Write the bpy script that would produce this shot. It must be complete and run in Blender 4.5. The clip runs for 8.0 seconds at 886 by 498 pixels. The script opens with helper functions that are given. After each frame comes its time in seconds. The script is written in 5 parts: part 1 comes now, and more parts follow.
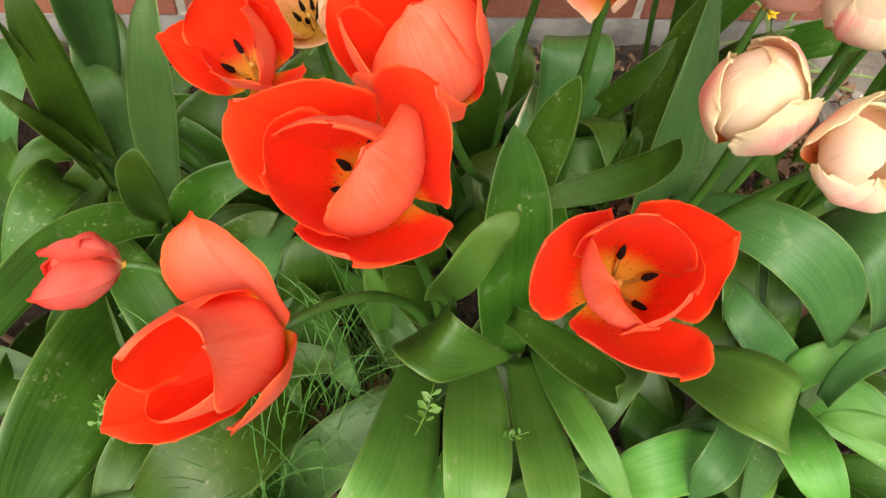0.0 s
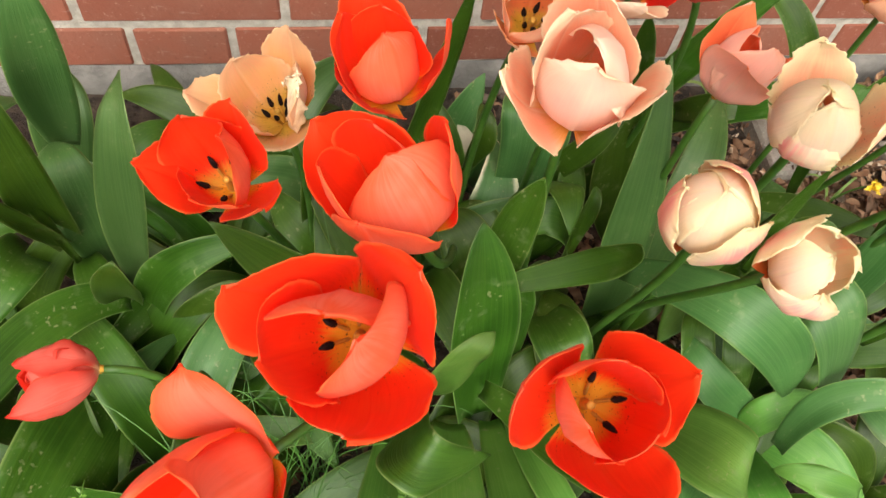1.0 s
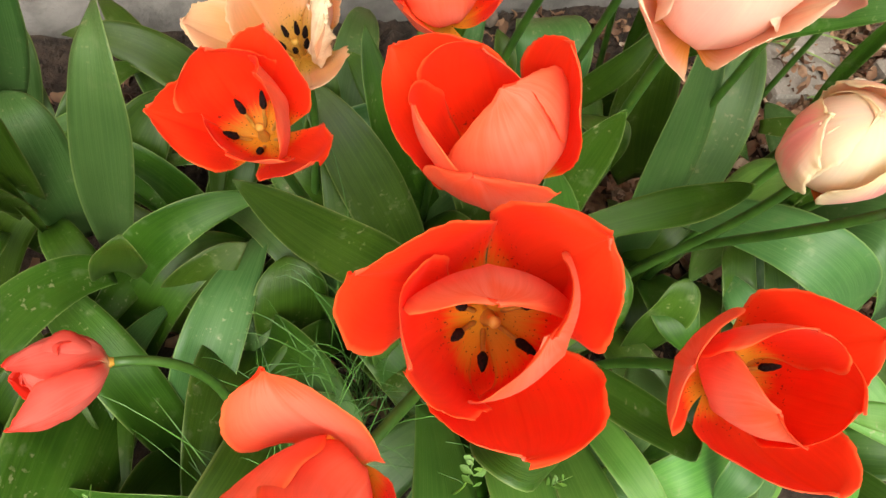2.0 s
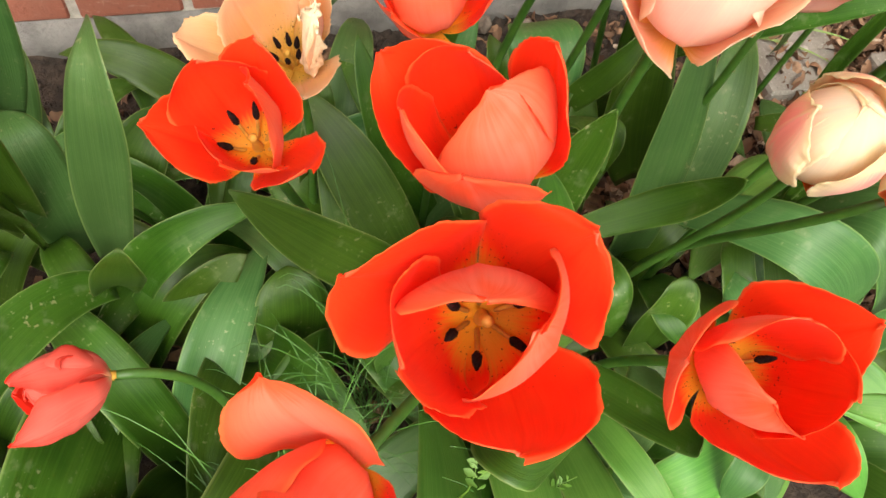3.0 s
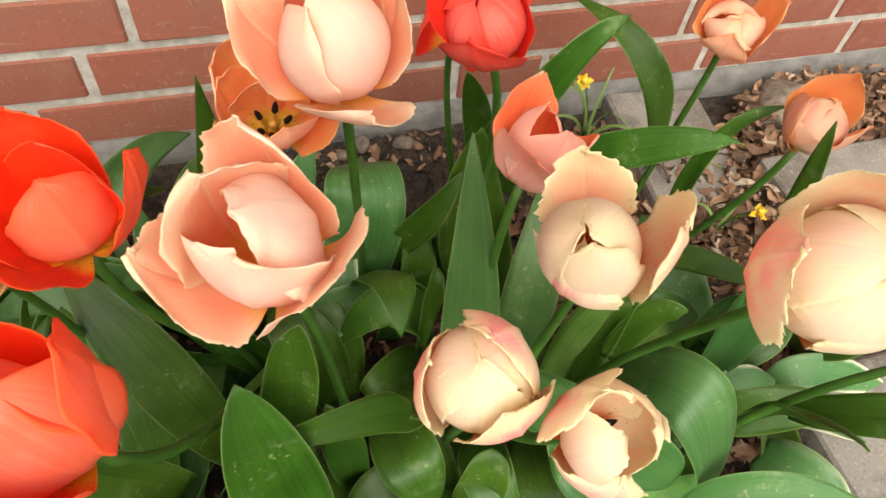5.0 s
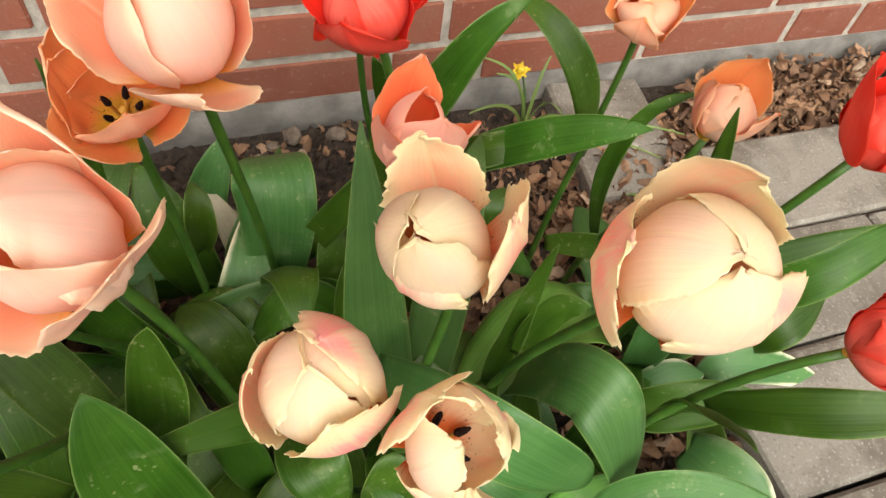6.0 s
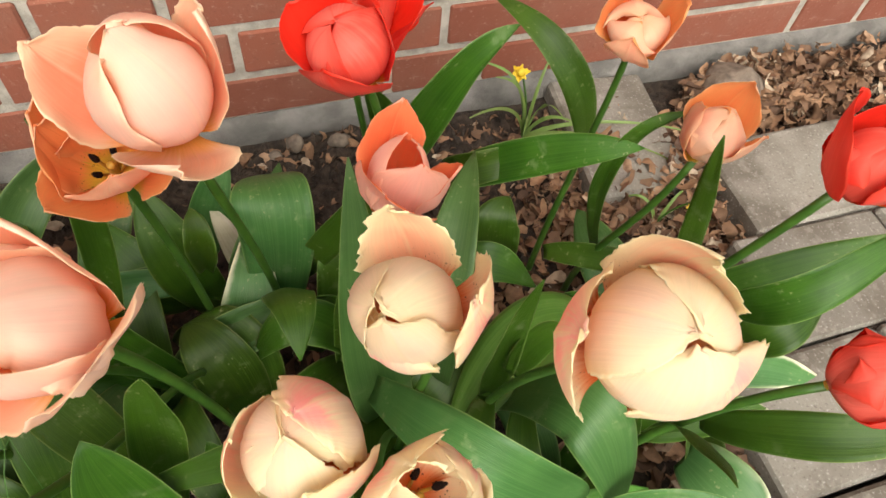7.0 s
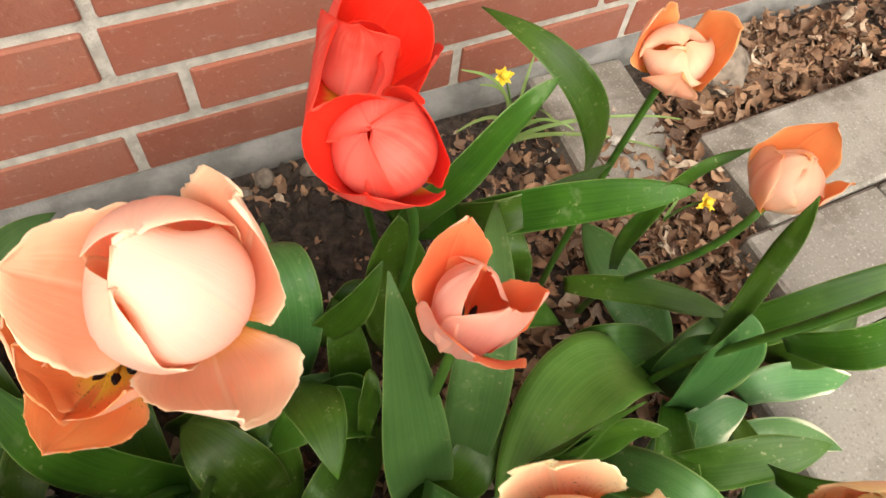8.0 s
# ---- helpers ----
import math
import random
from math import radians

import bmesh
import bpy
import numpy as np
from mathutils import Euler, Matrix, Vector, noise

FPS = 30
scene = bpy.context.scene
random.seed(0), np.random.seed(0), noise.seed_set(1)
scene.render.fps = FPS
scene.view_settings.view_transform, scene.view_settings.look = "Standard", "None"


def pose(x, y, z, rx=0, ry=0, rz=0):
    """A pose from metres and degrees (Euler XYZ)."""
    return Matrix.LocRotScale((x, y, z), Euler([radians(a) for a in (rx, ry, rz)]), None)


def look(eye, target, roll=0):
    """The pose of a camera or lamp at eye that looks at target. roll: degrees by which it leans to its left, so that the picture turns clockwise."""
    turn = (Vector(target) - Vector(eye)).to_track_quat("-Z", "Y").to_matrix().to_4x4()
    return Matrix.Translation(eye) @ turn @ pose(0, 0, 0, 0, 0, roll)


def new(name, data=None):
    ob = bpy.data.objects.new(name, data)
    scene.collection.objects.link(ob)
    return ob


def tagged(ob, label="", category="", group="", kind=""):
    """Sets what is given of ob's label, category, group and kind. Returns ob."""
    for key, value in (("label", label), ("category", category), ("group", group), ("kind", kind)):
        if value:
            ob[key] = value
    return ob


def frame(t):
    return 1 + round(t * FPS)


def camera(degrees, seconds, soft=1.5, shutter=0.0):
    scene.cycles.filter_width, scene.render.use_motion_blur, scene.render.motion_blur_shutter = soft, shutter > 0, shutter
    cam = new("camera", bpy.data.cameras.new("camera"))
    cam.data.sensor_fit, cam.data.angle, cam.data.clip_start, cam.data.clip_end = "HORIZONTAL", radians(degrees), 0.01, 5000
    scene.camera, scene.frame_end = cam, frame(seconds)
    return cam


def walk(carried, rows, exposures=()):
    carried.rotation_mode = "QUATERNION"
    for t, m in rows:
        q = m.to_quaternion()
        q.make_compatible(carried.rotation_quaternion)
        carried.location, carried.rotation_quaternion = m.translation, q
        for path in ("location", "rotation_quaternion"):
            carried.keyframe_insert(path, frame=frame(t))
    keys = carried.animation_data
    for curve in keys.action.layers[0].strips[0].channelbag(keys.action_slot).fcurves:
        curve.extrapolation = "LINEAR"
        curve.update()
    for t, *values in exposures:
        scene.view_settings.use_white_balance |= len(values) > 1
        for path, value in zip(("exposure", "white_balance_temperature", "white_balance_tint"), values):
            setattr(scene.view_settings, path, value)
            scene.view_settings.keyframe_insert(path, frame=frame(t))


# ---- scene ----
cam = camera(64.46, 8.0, shutter=0.15)
ROWS = [
    (0.0, 0.1347, -0.7808, 0.6383, 34.35, -3.96, -4.34),
    (0.5, 0.1342, -0.7755, 0.6670, 34.68, -4.64, -5.20),
    (1.0, 0.1264, -0.7371, 0.6844, 34.21, -5.75, -7.74),
    (1.5, 0.1043, -0.6806, 0.6466, 29.93, -8.27, -8.73),
    (1.7, 0.0818, -0.6829, 0.6342, 29.76, -8.77, -11.21),
    (2.8, 0.0637, -0.6916, 0.6280, 29.90, -7.73, -14.12),
    (3.0, 0.0737, -0.6910, 0.6318, 30.71, -7.14, -14.31),
    (3.5, 0.0938, -0.6975, 0.6339, 31.42, -5.76, -13.96),
    (4.0, 0.1050, -0.7067, 0.6496, 35.34, -3.86, -11.11),
    (4.2, 0.1345, -0.7020, 0.6635, 36.44, -3.96, -11.39),
    (4.5, 0.1922, -0.6779, 0.6642, 37.34, -5.87, -13.51),
    (5.0, 0.2504, -0.6510, 0.6642, 35.80, -5.31, -15.41),
    (5.2, 0.2688, -0.6530, 0.6590, 36.56, -5.49, -15.69),
    (6.3, 0.3103, -0.6523, 0.6520, 34.78, -6.76, -17.12),
    (6.5, 0.3151, -0.6531, 0.6559, 34.45, -6.27, -16.89),
    (7.0, 0.3241, -0.6352, 0.6773, 33.63, -4.86, -17.11),
    (7.5, 0.3214, -0.5721, 0.6651, 31.33, -5.58, -21.15),
    (8.0, 0.3065, -0.5162, 0.6605, 30.71, -5.28, -24.88),
]
walk(cam, [(t, pose(*row)) for t, *row in ROWS], [(0.0, 0.78), (1.5, 0.80), (3.0, 0.97), (3.5, 0.95), (4.5, 0.87), (5.2, 0.73), (6.5, 0.68), (7.5, 0.80), (8.0, 0.98)])

# ---- world, sun and exposure: bright overcast sky ----
world = bpy.data.worlds.new("overcast_sky")
scene.world = world
world.use_nodes = True
wn = world.node_tree
sky = wn.nodes.new("ShaderNodeTexSky")
sky.sky_type = "NISHITA"
sky.sun_disc = False
sky.sun_elevation = radians(47)
sky.sun_rotation = radians(193)
sky.air_density, sky.dust_density, sky.ozone_density = 1.0, 4.0, 1.0
wn.nodes["Background"].inputs["Strength"].default_value = 0.168
cloud = wn.nodes.new("ShaderNodeHueSaturation")
cloud.inputs["Saturation"].default_value = 0.14
wn.links.new(sky.outputs["Color"], cloud.inputs["Color"])
# an overcast sky is about three times as bright overhead as at the horizon
where = wn.nodes.new("ShaderNodeTexCoord")
part_z = wn.nodes.new("ShaderNodeSeparateXYZ")
wn.links.new(where.outputs["Generated"], part_z.inputs[0])
rise = wn.nodes.new("ShaderNodeMapRange")
rise.inputs["From Min"].default_value, rise.inputs["From Max"].default_value = 0.0, 1.0
rise.inputs["To Min"].default_value, rise.inputs["To Max"].default_value = 0.95, 1.2
wn.links.new(part_z.outputs[2], rise.inputs[0])
dome = wn.nodes.new("ShaderNodeVectorMath")
dome.operation = "SCALE"
warmth = wn.nodes.new("ShaderNodeMix")
warmth.data_type, warmth.blend_type = "RGBA", "MULTIPLY"
warmth.inputs[0].default_value, warmth.inputs[7].default_value = 1.0, (1.0, 0.97, 0.89, 1.0)
wn.links.new(cloud.outputs["Color"], warmth.inputs[6])
wn.links.new(warmth.outputs[2], dome.inputs[0])
wn.links.new(rise.outputs[0], dome.inputs["Scale"])
wn.links.new(dome.outputs[0], wn.nodes["Background"].inputs["Color"])
sun_data = bpy.data.lights.new("sun", "SUN")
sun_data.energy, sun_data.angle, sun_data.color = 0.72, radians(70), (1.0, 0.94, 0.84)
sun = new("sun", sun_data)
sun.matrix_world = look((-0.4, -1.7, 2.0), (0, 0, 0))


# ---- materials ----
def material(name):
    m = bpy.data.materials.new(name)
    m.use_nodes = True
    nt = m.node_tree
    return m, nt, nt.nodes["Principled BSDF"]


def node(nt, kind, **values):
    n = nt.nodes.new(kind)
    for key, value in values.items():
        n.inputs[key.replace("_", " ")].default_value = value
    return n


def math_node(nt, op, a, b=0.0, clamp=False):
    n = nt.nodes.new("ShaderNodeMath")
    n.operation, n.use_clamp = op, clamp
    for socket, value in zip(n.inputs, (a, b)):
        if isinstance(value, (int, float)):
            socket.default_value = value
        else:
            nt.links.new(value, socket)
    return n.outputs[0]


def mix(nt, fac, a, b, blend="MIX"):
    n = nt.nodes.new("ShaderNodeMix")
    n.data_type, n.blend_type = "RGBA", blend
    for socket, value in ((n.inputs[0], fac), (n.inputs[6], a), (n.inputs[7], b)):
        if isinstance(value, (int, float)):
            socket.default_value = value
        elif isinstance(value, tuple):
            socket.default_value = (*value, 1.0)
        else:
            nt.links.new(value, socket)
    return n.outputs[2]


def band(nt, value, lo, hi, to_lo=0.0, to_hi=1.0):
    n = nt.nodes.new("ShaderNodeMapRange")
    n.interpolation_type = "SMOOTHSTEP"
    nt.links.new(value, n.inputs[0])
    for i, v in zip((1, 2, 3, 4), (lo, hi, to_lo, to_hi)):
        n.inputs[i].default_value = v
    return n.outputs[0]


def coords(nt, which, scale):
    c = nt.nodes.new("ShaderNodeTexCoord")
    mp = nt.nodes.new("ShaderNodeMapping")
    mp.inputs["Scale"].default_value = scale
    nt.links.new(c.outputs[which], mp.inputs["Vector"])
    return mp.outputs["Vector"]


def noise_fac(nt, vector, scale, detail=4.0, rough=0.55):
    n = node(nt, "ShaderNodeTexNoise", Scale=scale, Detail=detail, Roughness=rough)
    nt.links.new(vector, n.inputs["Vector"])
    return n.outputs["Fac"]


def bump(nt, bsdf, height, strength, distance):
    b = node(nt, "ShaderNodeBump", Strength=strength, Distance=distance)
    nt.links.new(height, b.inputs["Height"])
    nt.links.new(b.outputs["Normal"], bsdf.inputs["Normal"])
    return b.outputs["Normal"]


def object_random(nt):
    return nt.nodes.new("ShaderNodeObjectInfo").outputs["Random"]


def glow_through(nt, bsdf, colour, share, normal=None):
    """Lets some light pass through a thin leaf or petal."""
    t = nt.nodes.new("ShaderNodeBsdfTranslucent")
    nt.links.new(colour, t.inputs["Color"])
    if normal:
        nt.links.new(normal, t.inputs["Normal"])
    m = nt.nodes.new("ShaderNodeMixShader")
    m.inputs[0].default_value = share
    nt.links.new(bsdf.outputs[0], m.inputs[1])
    nt.links.new(t.outputs[0], m.inputs[2])
    nt.links.new(m.outputs[0], nt.nodes["Material Output"].inputs["Surface"])


def petal_material(name, body, tip, edge, base, flush, flush_amount=0.5, base_reach=0.22, edge_amount=0.6, rough=0.5, specks=0.0):
    """u runs along the petal from its base, v across it."""
    m, nt, bsdf = material(name)
    uv = nt.nodes.new("ShaderNodeUVMap")
    xyz = nt.nodes.new("ShaderNodeSeparateXYZ")
    nt.links.new(uv.outputs[0], xyz.inputs[0])
    u, v = xyz.outputs[0], xyz.outputs[1]
    across = math_node(nt, "MULTIPLY", math_node(nt, "ABSOLUTE", math_node(nt, "SUBTRACT", v, 0.5)), 2.0)
    streaks = noise_fac(nt, coords(nt, "UV", (1.6, 26.0, 1.0)), 1.0, 5.0)
    cloud = noise_fac(nt, coords(nt, "Object", (1, 1, 1)), 24.0, 3.0)
    rnd = object_random(nt)
    margin = math_node(nt, "MAXIMUM", band(nt, u, 0.35, 1.0), band(nt, across, 0.5, 1.12))
    colour = mix(nt, margin, body, tip)
    fl = math_node(nt, "MULTIPLY", band(nt, math_node(nt, "ADD", math_node(nt, "MULTIPLY", cloud, 0.75), math_node(nt, "MULTIPLY", streaks, 0.25)), 0.42, 0.58), flush_amount)
    colour = mix(nt, math_node(nt, "MULTIPLY", fl, band(nt, across, 1.0, 0.15)), colour, flush)
    rib = band(nt, across, 0.06, 0.0, 0.0, 0.35)
    colour = mix(nt, rib, colour, tip)
    colour = mix(nt, math_node(nt, "MULTIPLY", band(nt, across, 0.91, 0.99), edge_amount), colour, edge)
    foot = band(nt, math_node(nt, "ADD", u, math_node(nt, "MULTIPLY", math_node(nt, "SUBTRACT", streaks, 0.5), 0.16)), base_reach, base_reach * 0.35)
    colour = mix(nt, foot, colour, base)
    if specks:
        dust = noise_fac(nt, coords(nt, "Object", (1, 1, 1)), 900.0, 1.0)
        dust = math_node(nt, "MULTIPLY", band(nt, dust, 0.69, 0.73), band(nt, u, specks, specks * 0.4))
        colour = mix(nt, dust, colour, (0.03, 0.012, 0.012))
    hsv = node(nt, "ShaderNodeHueSaturation")
    nt.links.new(colour, hsv.inputs["Color"])
    fine = noise_fac(nt, coords(nt, "UV", (2.5, 90.0, 1.0)), 1.0, 3.0)
    value = math_node(nt, "ADD", math_node(nt, "ADD", math_node(nt, "MULTIPLY", streaks, 0.18), math_node(nt, "MULTIPLY", fine, 0.12)), 0.85)
    value = math_node(nt, "MULTIPLY", value, math_node(nt, "ADD", math_node(nt, "MULTIPLY", rnd, 0.10), 0.95))
    nt.links.new(value, hsv.inputs["Value"])
    nt.links.new(hsv.outputs["Color"], bsdf.inputs["Base Color"])
    bsdf.inputs["Roughness"].default_value = rough
    bsdf.inputs["Specular IOR Level"].default_value = 0.22
    bsdf.inputs["Sheen Weight"].default_value = 0.03
    nrm = bump(nt, bsdf, streaks, 0.22, 0.0008)
    glow_through(nt, bsdf, hsv.outputs["Color"], 0.46, nrm)
    return m


RED_IN = petal_material("red_petal_inside", (0.94, 0.036, 0.006), (0.95, 0.062, 0.010), (0.97, 0.24, 0.06), (0.85, 0.42, 0.03), (0.90, 0.07, 0.012), 0.5, 0.24, 0.5, specks=0.42)
RED_OUT = petal_material("red_petal_outside", (0.97, 0.24, 0.115), (0.97, 0.15, 0.048), (0.97, 0.26, 0.07), (0.88, 0.62, 0.12), (0.95, 0.30, 0.19), 0.85, 0.10, 0.5)
CORAL_IN = petal_material("coral_petal_inside", (0.82, 0.022, 0.009), (0.88, 0.040, 0.016), (0.93, 0.12, 0.06), (0.85, 0.42, 0.05), (0.88, 0.06, 0.03), 0.5, 0.2, 0.3)
CORAL_OUT = petal_material("coral_petal_outside", (0.92, 0.15, 0.105), (0.89, 0.072, 0.042), (0.92, 0.16, 0.09), (0.88, 0.55, 0.30), (0.93, 0.26, 0.20), 0.7, 0.10, 0.35)
PEACH_IN = petal_material("peach_petal_inside", (0.94, 0.47, 0.29), (0.95, 0.74, 0.51), (0.96, 0.82, 0.58), (0.90, 0.40, 0.08), (0.93, 0.33, 0.19), 0.7, 0.30, 0.3)
PEACH_OUT = petal_material("peach_petal_outside", (0.94, 0.76, 0.63), (0.94, 0.75, 0.58), (0.97, 0.84, 0.66), (0.93, 0.78, 0.48), (0.95, 0.62, 0.52), 0.45, 0.12, 0.3)
# the peach outside again, colour darkened to offset strong light on K's closed heart
PEACH_OUT_DIMMED = petal_material("peach_petal_outside_dimmed", (0.90, 0.70, 0.57), (0.91, 0.70, 0.52), (0.94, 0.80, 0.64), (0.88, 0.70, 0.42), (0.88, 0.57, 0.46), 0.5, 0.12, 0.5)
APRICOT_IN = petal_material("apricot_petal_inside", (0.92, 0.34, 0.11), (0.93, 0.46, 0.18), (0.94, 0.58, 0.30), (0.72, 0.46, 0.05), (0.92, 0.27, 0.09), 0.6, 0.28, 0.5, specks=0.4)
APRICOT_OUT = petal_material("apricot_petal_outside", (0.96, 0.74, 0.54), (0.95, 0.62, 0.38), (0.95, 0.66, 0.42), (0.92, 0.72, 0.42), (0.94, 0.46, 0.30), 0.55, 0.12, 0.5)
CREAM_IN = petal_material("cream_petal_inside", (0.92, 0.72, 0.47), (0.90, 0.82, 0.53), (0.91, 0.84, 0.58), (0.78, 0.20, 0.05), (0.93, 0.50, 0.30), 0.75, 0.30, 0.3, specks=0.5)
CREAM_OUT = petal_material("cream_petal_outside", (0.89, 0.78, 0.62), (0.89, 0.77, 0.49), (0.91, 0.83, 0.58), (0.86, 0.72, 0.38), (0.93, 0.44, 0.41), 1.0, 0.12, 0.4)
CREAM_HEART = petal_material("cream_heart_petal_outside", (0.90, 0.78, 0.60), (0.90, 0.77, 0.51), (0.94, 0.88, 0.66), (0.86, 0.68, 0.36), (0.91, 0.68, 0.55), 0.6, 0.12, 0.8)
FADED_IN = petal_material("faded_petal_inside", (0.88, 0.50, 0.20), (0.92, 0.66, 0.40), (0.90, 0.66, 0.38), (0.70, 0.42, 0.06), (0.90, 0.42, 0.24), 0.6, 0.34, 0.5, specks=0.5)
FADED_OUT = petal_material("faded_petal_outside", (0.94, 0.72, 0.54), (0.92, 0.66, 0.42), (0.86, 0.60, 0.32), (0.90, 0.68, 0.32), (0.93, 0.54, 0.44), 0.7, 0.14, 0.6)
SALMON_IN = petal_material("salmon_petal_inside", (0.90, 0.22, 0.085), (0.92, 0.32, 0.14), (0.93, 0.40, 0.22), (0.80, 0.40, 0.05), (0.90, 0.12, 0.04), 0.5, 0.2, 0.4)
SALMON_OUT = petal_material("salmon_petal_outside", (0.96, 0.66, 0.52), (0.95, 0.56, 0.40), (0.96, 0.70, 0.54), (0.93, 0.72, 0.48), (0.94, 0.50, 0.42), 0.5, 0.12, 0.4)


def leaf_material(name, dark, light, vein, pale=0.0, rough=0.38):
    m, nt, bsdf = material(name)
    uv = nt.nodes.new("ShaderNodeUVMap")
    xyz = nt.nodes.new("ShaderNodeSeparateXYZ")
    nt.links.new(uv.outputs[0], xyz.inputs[0])
    u, v = xyz.outputs[0], xyz.outputs[1]
    across = math_node(nt, "MULTIPLY", math_node(nt, "ABSOLUTE", math_node(nt, "SUBTRACT", v, 0.5)), 2.0)
    veins = noise_fac(nt, coords(nt, "UV", (0.7, 55.0, 1.0)), 1.0, 3.0)
    cloud = noise_fac(nt, coords(nt, "Object", (1, 1, 1)), 16.0, 4.0)
    spots = noise_fac(nt, coords(nt, "Object", (1, 1, 1)), 210.0, 2.0)
    rnd = object_random(nt)
    colour = mix(nt, band(nt, cloud, 0.3, 0.72), dark, light)
    colour = mix(nt, math_node(nt, "MULTIPLY", band(nt, veins, 0.42, 0.70), 0.38), colour, vein)
    colour = mix(nt, band(nt, across, 0.10, 0.0, 0.0, 0.22), colour, vein)
    colour = mix(nt, math_node(nt, "MULTIPLY", band(nt, across, 0.94, 1.0), 0.5), colour, (0.30, 0.40, 0.12))
    colour = mix(nt, math_node(nt, "MULTIPLY", math_node(nt, "MULTIPLY", band(nt, spots, 0.62, 0.71), band(nt, cloud, 0.48, 0.62)), 0.7), colour, (0.28, 0.30, 0.14))
    stain = noise_fac(nt, coords(nt, "Object", (1, 1, 1)), 62.0, 3.0)
    colour = mix(nt, math_node(nt, "MULTIPLY", math_node(nt, "MULTIPLY", band(nt, stain, 0.58, 0.70), band(nt, cloud, 0.42, 0.60)), 0.30), colour, (0.24, 0.29, 0.14))
    if pale:
        dry = band(nt, math_node(nt, "ADD", across, math_node(nt, "MULTIPLY", math_node(nt, "SUBTRACT", cloud, 0.5), 0.9)), 0.72, 0.95)
        dry = math_node(nt, "MULTIPLY", dry, band(nt, u, 0.45, 0.8, 0.1, pale))
        colour = mix(nt, dry, colour, (0.74, 0.71, 0.50))
    hsv = node(nt, "ShaderNodeHueSaturation")
    nt.links.new(colour, hsv.inputs["Color"])
    nt.links.new(math_node(nt, "ADD", math_node(nt, "MULTIPLY", rnd, 0.03), 0.485), hsv.inputs["Hue"])
    nt.links.new(math_node(nt, "ADD", math_node(nt, "MULTIPLY", rnd, 0.40), 0.80), hsv.inputs["Value"])
    nt.links.new(hsv.outputs["Color"], bsdf.inputs["Base Color"])
    nt.links.new(math_node(nt, "ADD", math_node(nt, "MULTIPLY", cloud, 0.22), rough - 0.11), bsdf.inputs["Roughness"])
    bsdf.inputs["Specular IOR Level"].default_value = 0.36
    nrm = bump(nt, bsdf, veins, 0.45, 0.0008)
    thin = mix(nt, 0.55, hsv.outputs["Color"], (0.16, 0.30, 0.02))
    glow_through(nt, bsdf, thin, 0.11, nrm)
    return m


LEAF = leaf_material("tulip_leaf_green", (0.022, 0.065, 0.0046), (0.049, 0.123, 0.0086), (0.090, 0.175, 0.0195))
LEAF_BLUE = leaf_material("tulip_leaf_bluish", (0.040, 0.107, 0.0232), (0.070, 0.163, 0.0387), (0.123, 0.220, 0.0658))
LEAF_LIGHT = leaf_material("tulip_leaf_light", (0.062, 0.185, 0.024), (0.118, 0.285, 0.040), (0.180, 0.360, 0.068))
LEAF_DRY = leaf_material("dried_leaf_tip", (0.30, 0.27, 0.16), (0.60, 0.55, 0.38), (0.66, 0.62, 0.46))
LEAF_PALE = leaf_material("tulip_leaf_pale_edged", (0.049, 0.128, 0.0334), (0.085, 0.185, 0.0523), (0.133, 0.237, 0.0784), 1.0)


def plain(name, a, b, scale, rough, bump_scale=0.0, bump_strength=0.3, metal=0.0, where="Object"):
    m, nt, bsdf = material(name)
    vec = coords(nt, where, (1, 1, 1))
    f = noise_fac(nt, vec, scale, 6.0)
    colour = mix(nt, band(nt, f, 0.32, 0.68), a, b)
    nt.links.new(colour, bsdf.inputs["Base Color"])
    bsdf.inputs["Roughness"].default_value, bsdf.inputs["Metallic"].default_value = rough, metal
    if bump_scale:
        bump(nt, bsdf, noise_fac(nt, vec, bump_scale, 6.0), bump_strength, 0.004)
    return m


STEM = plain("tulip_stem_green", (0.036, 0.102, 0.012), (0.064, 0.150, 0.019), 60, 0.42)
ANTHER = plain("dark_anther", (0.008, 0.005, 0.005), (0.026, 0.014, 0.012), 900, 0.95, 900, 0.6)
ANTHER.node_tree.nodes["Principled BSDF"].inputs["Specular IOR Level"].default_value = 0.1
PISTIL = plain("pistil_yellow_green", (0.46, 0.26, 0.035), (0.66, 0.36, 0.05), 200, 0.55)
MORTAR = plain("grey_mortar", (0.34, 0.31, 0.265), (0.49, 0.455, 0.395), 70, 0.95, 260, 0.6)
PLINTH = plain("grey_cement_plinth", (0.115, 0.108, 0.097), (0.215, 0.20, 0.183), 22, 0.93, 180, 0.6)
SOIL = plain("dark_garden_soil", (0.020, 0.0135, 0.009), (0.068, 0.046, 0.032), 70, 0.97, 260, 1.0)
PETAL_YELLOW = plain("daffodil_yellow", (0.85, 0.55, 0.02), (0.90, 0.68, 0.06), 90, 0.5)
GRASS = plain("fine_grass_green", (0.040, 0.125, 0.016), (0.085, 0.21, 0.030), 30, 0.5)


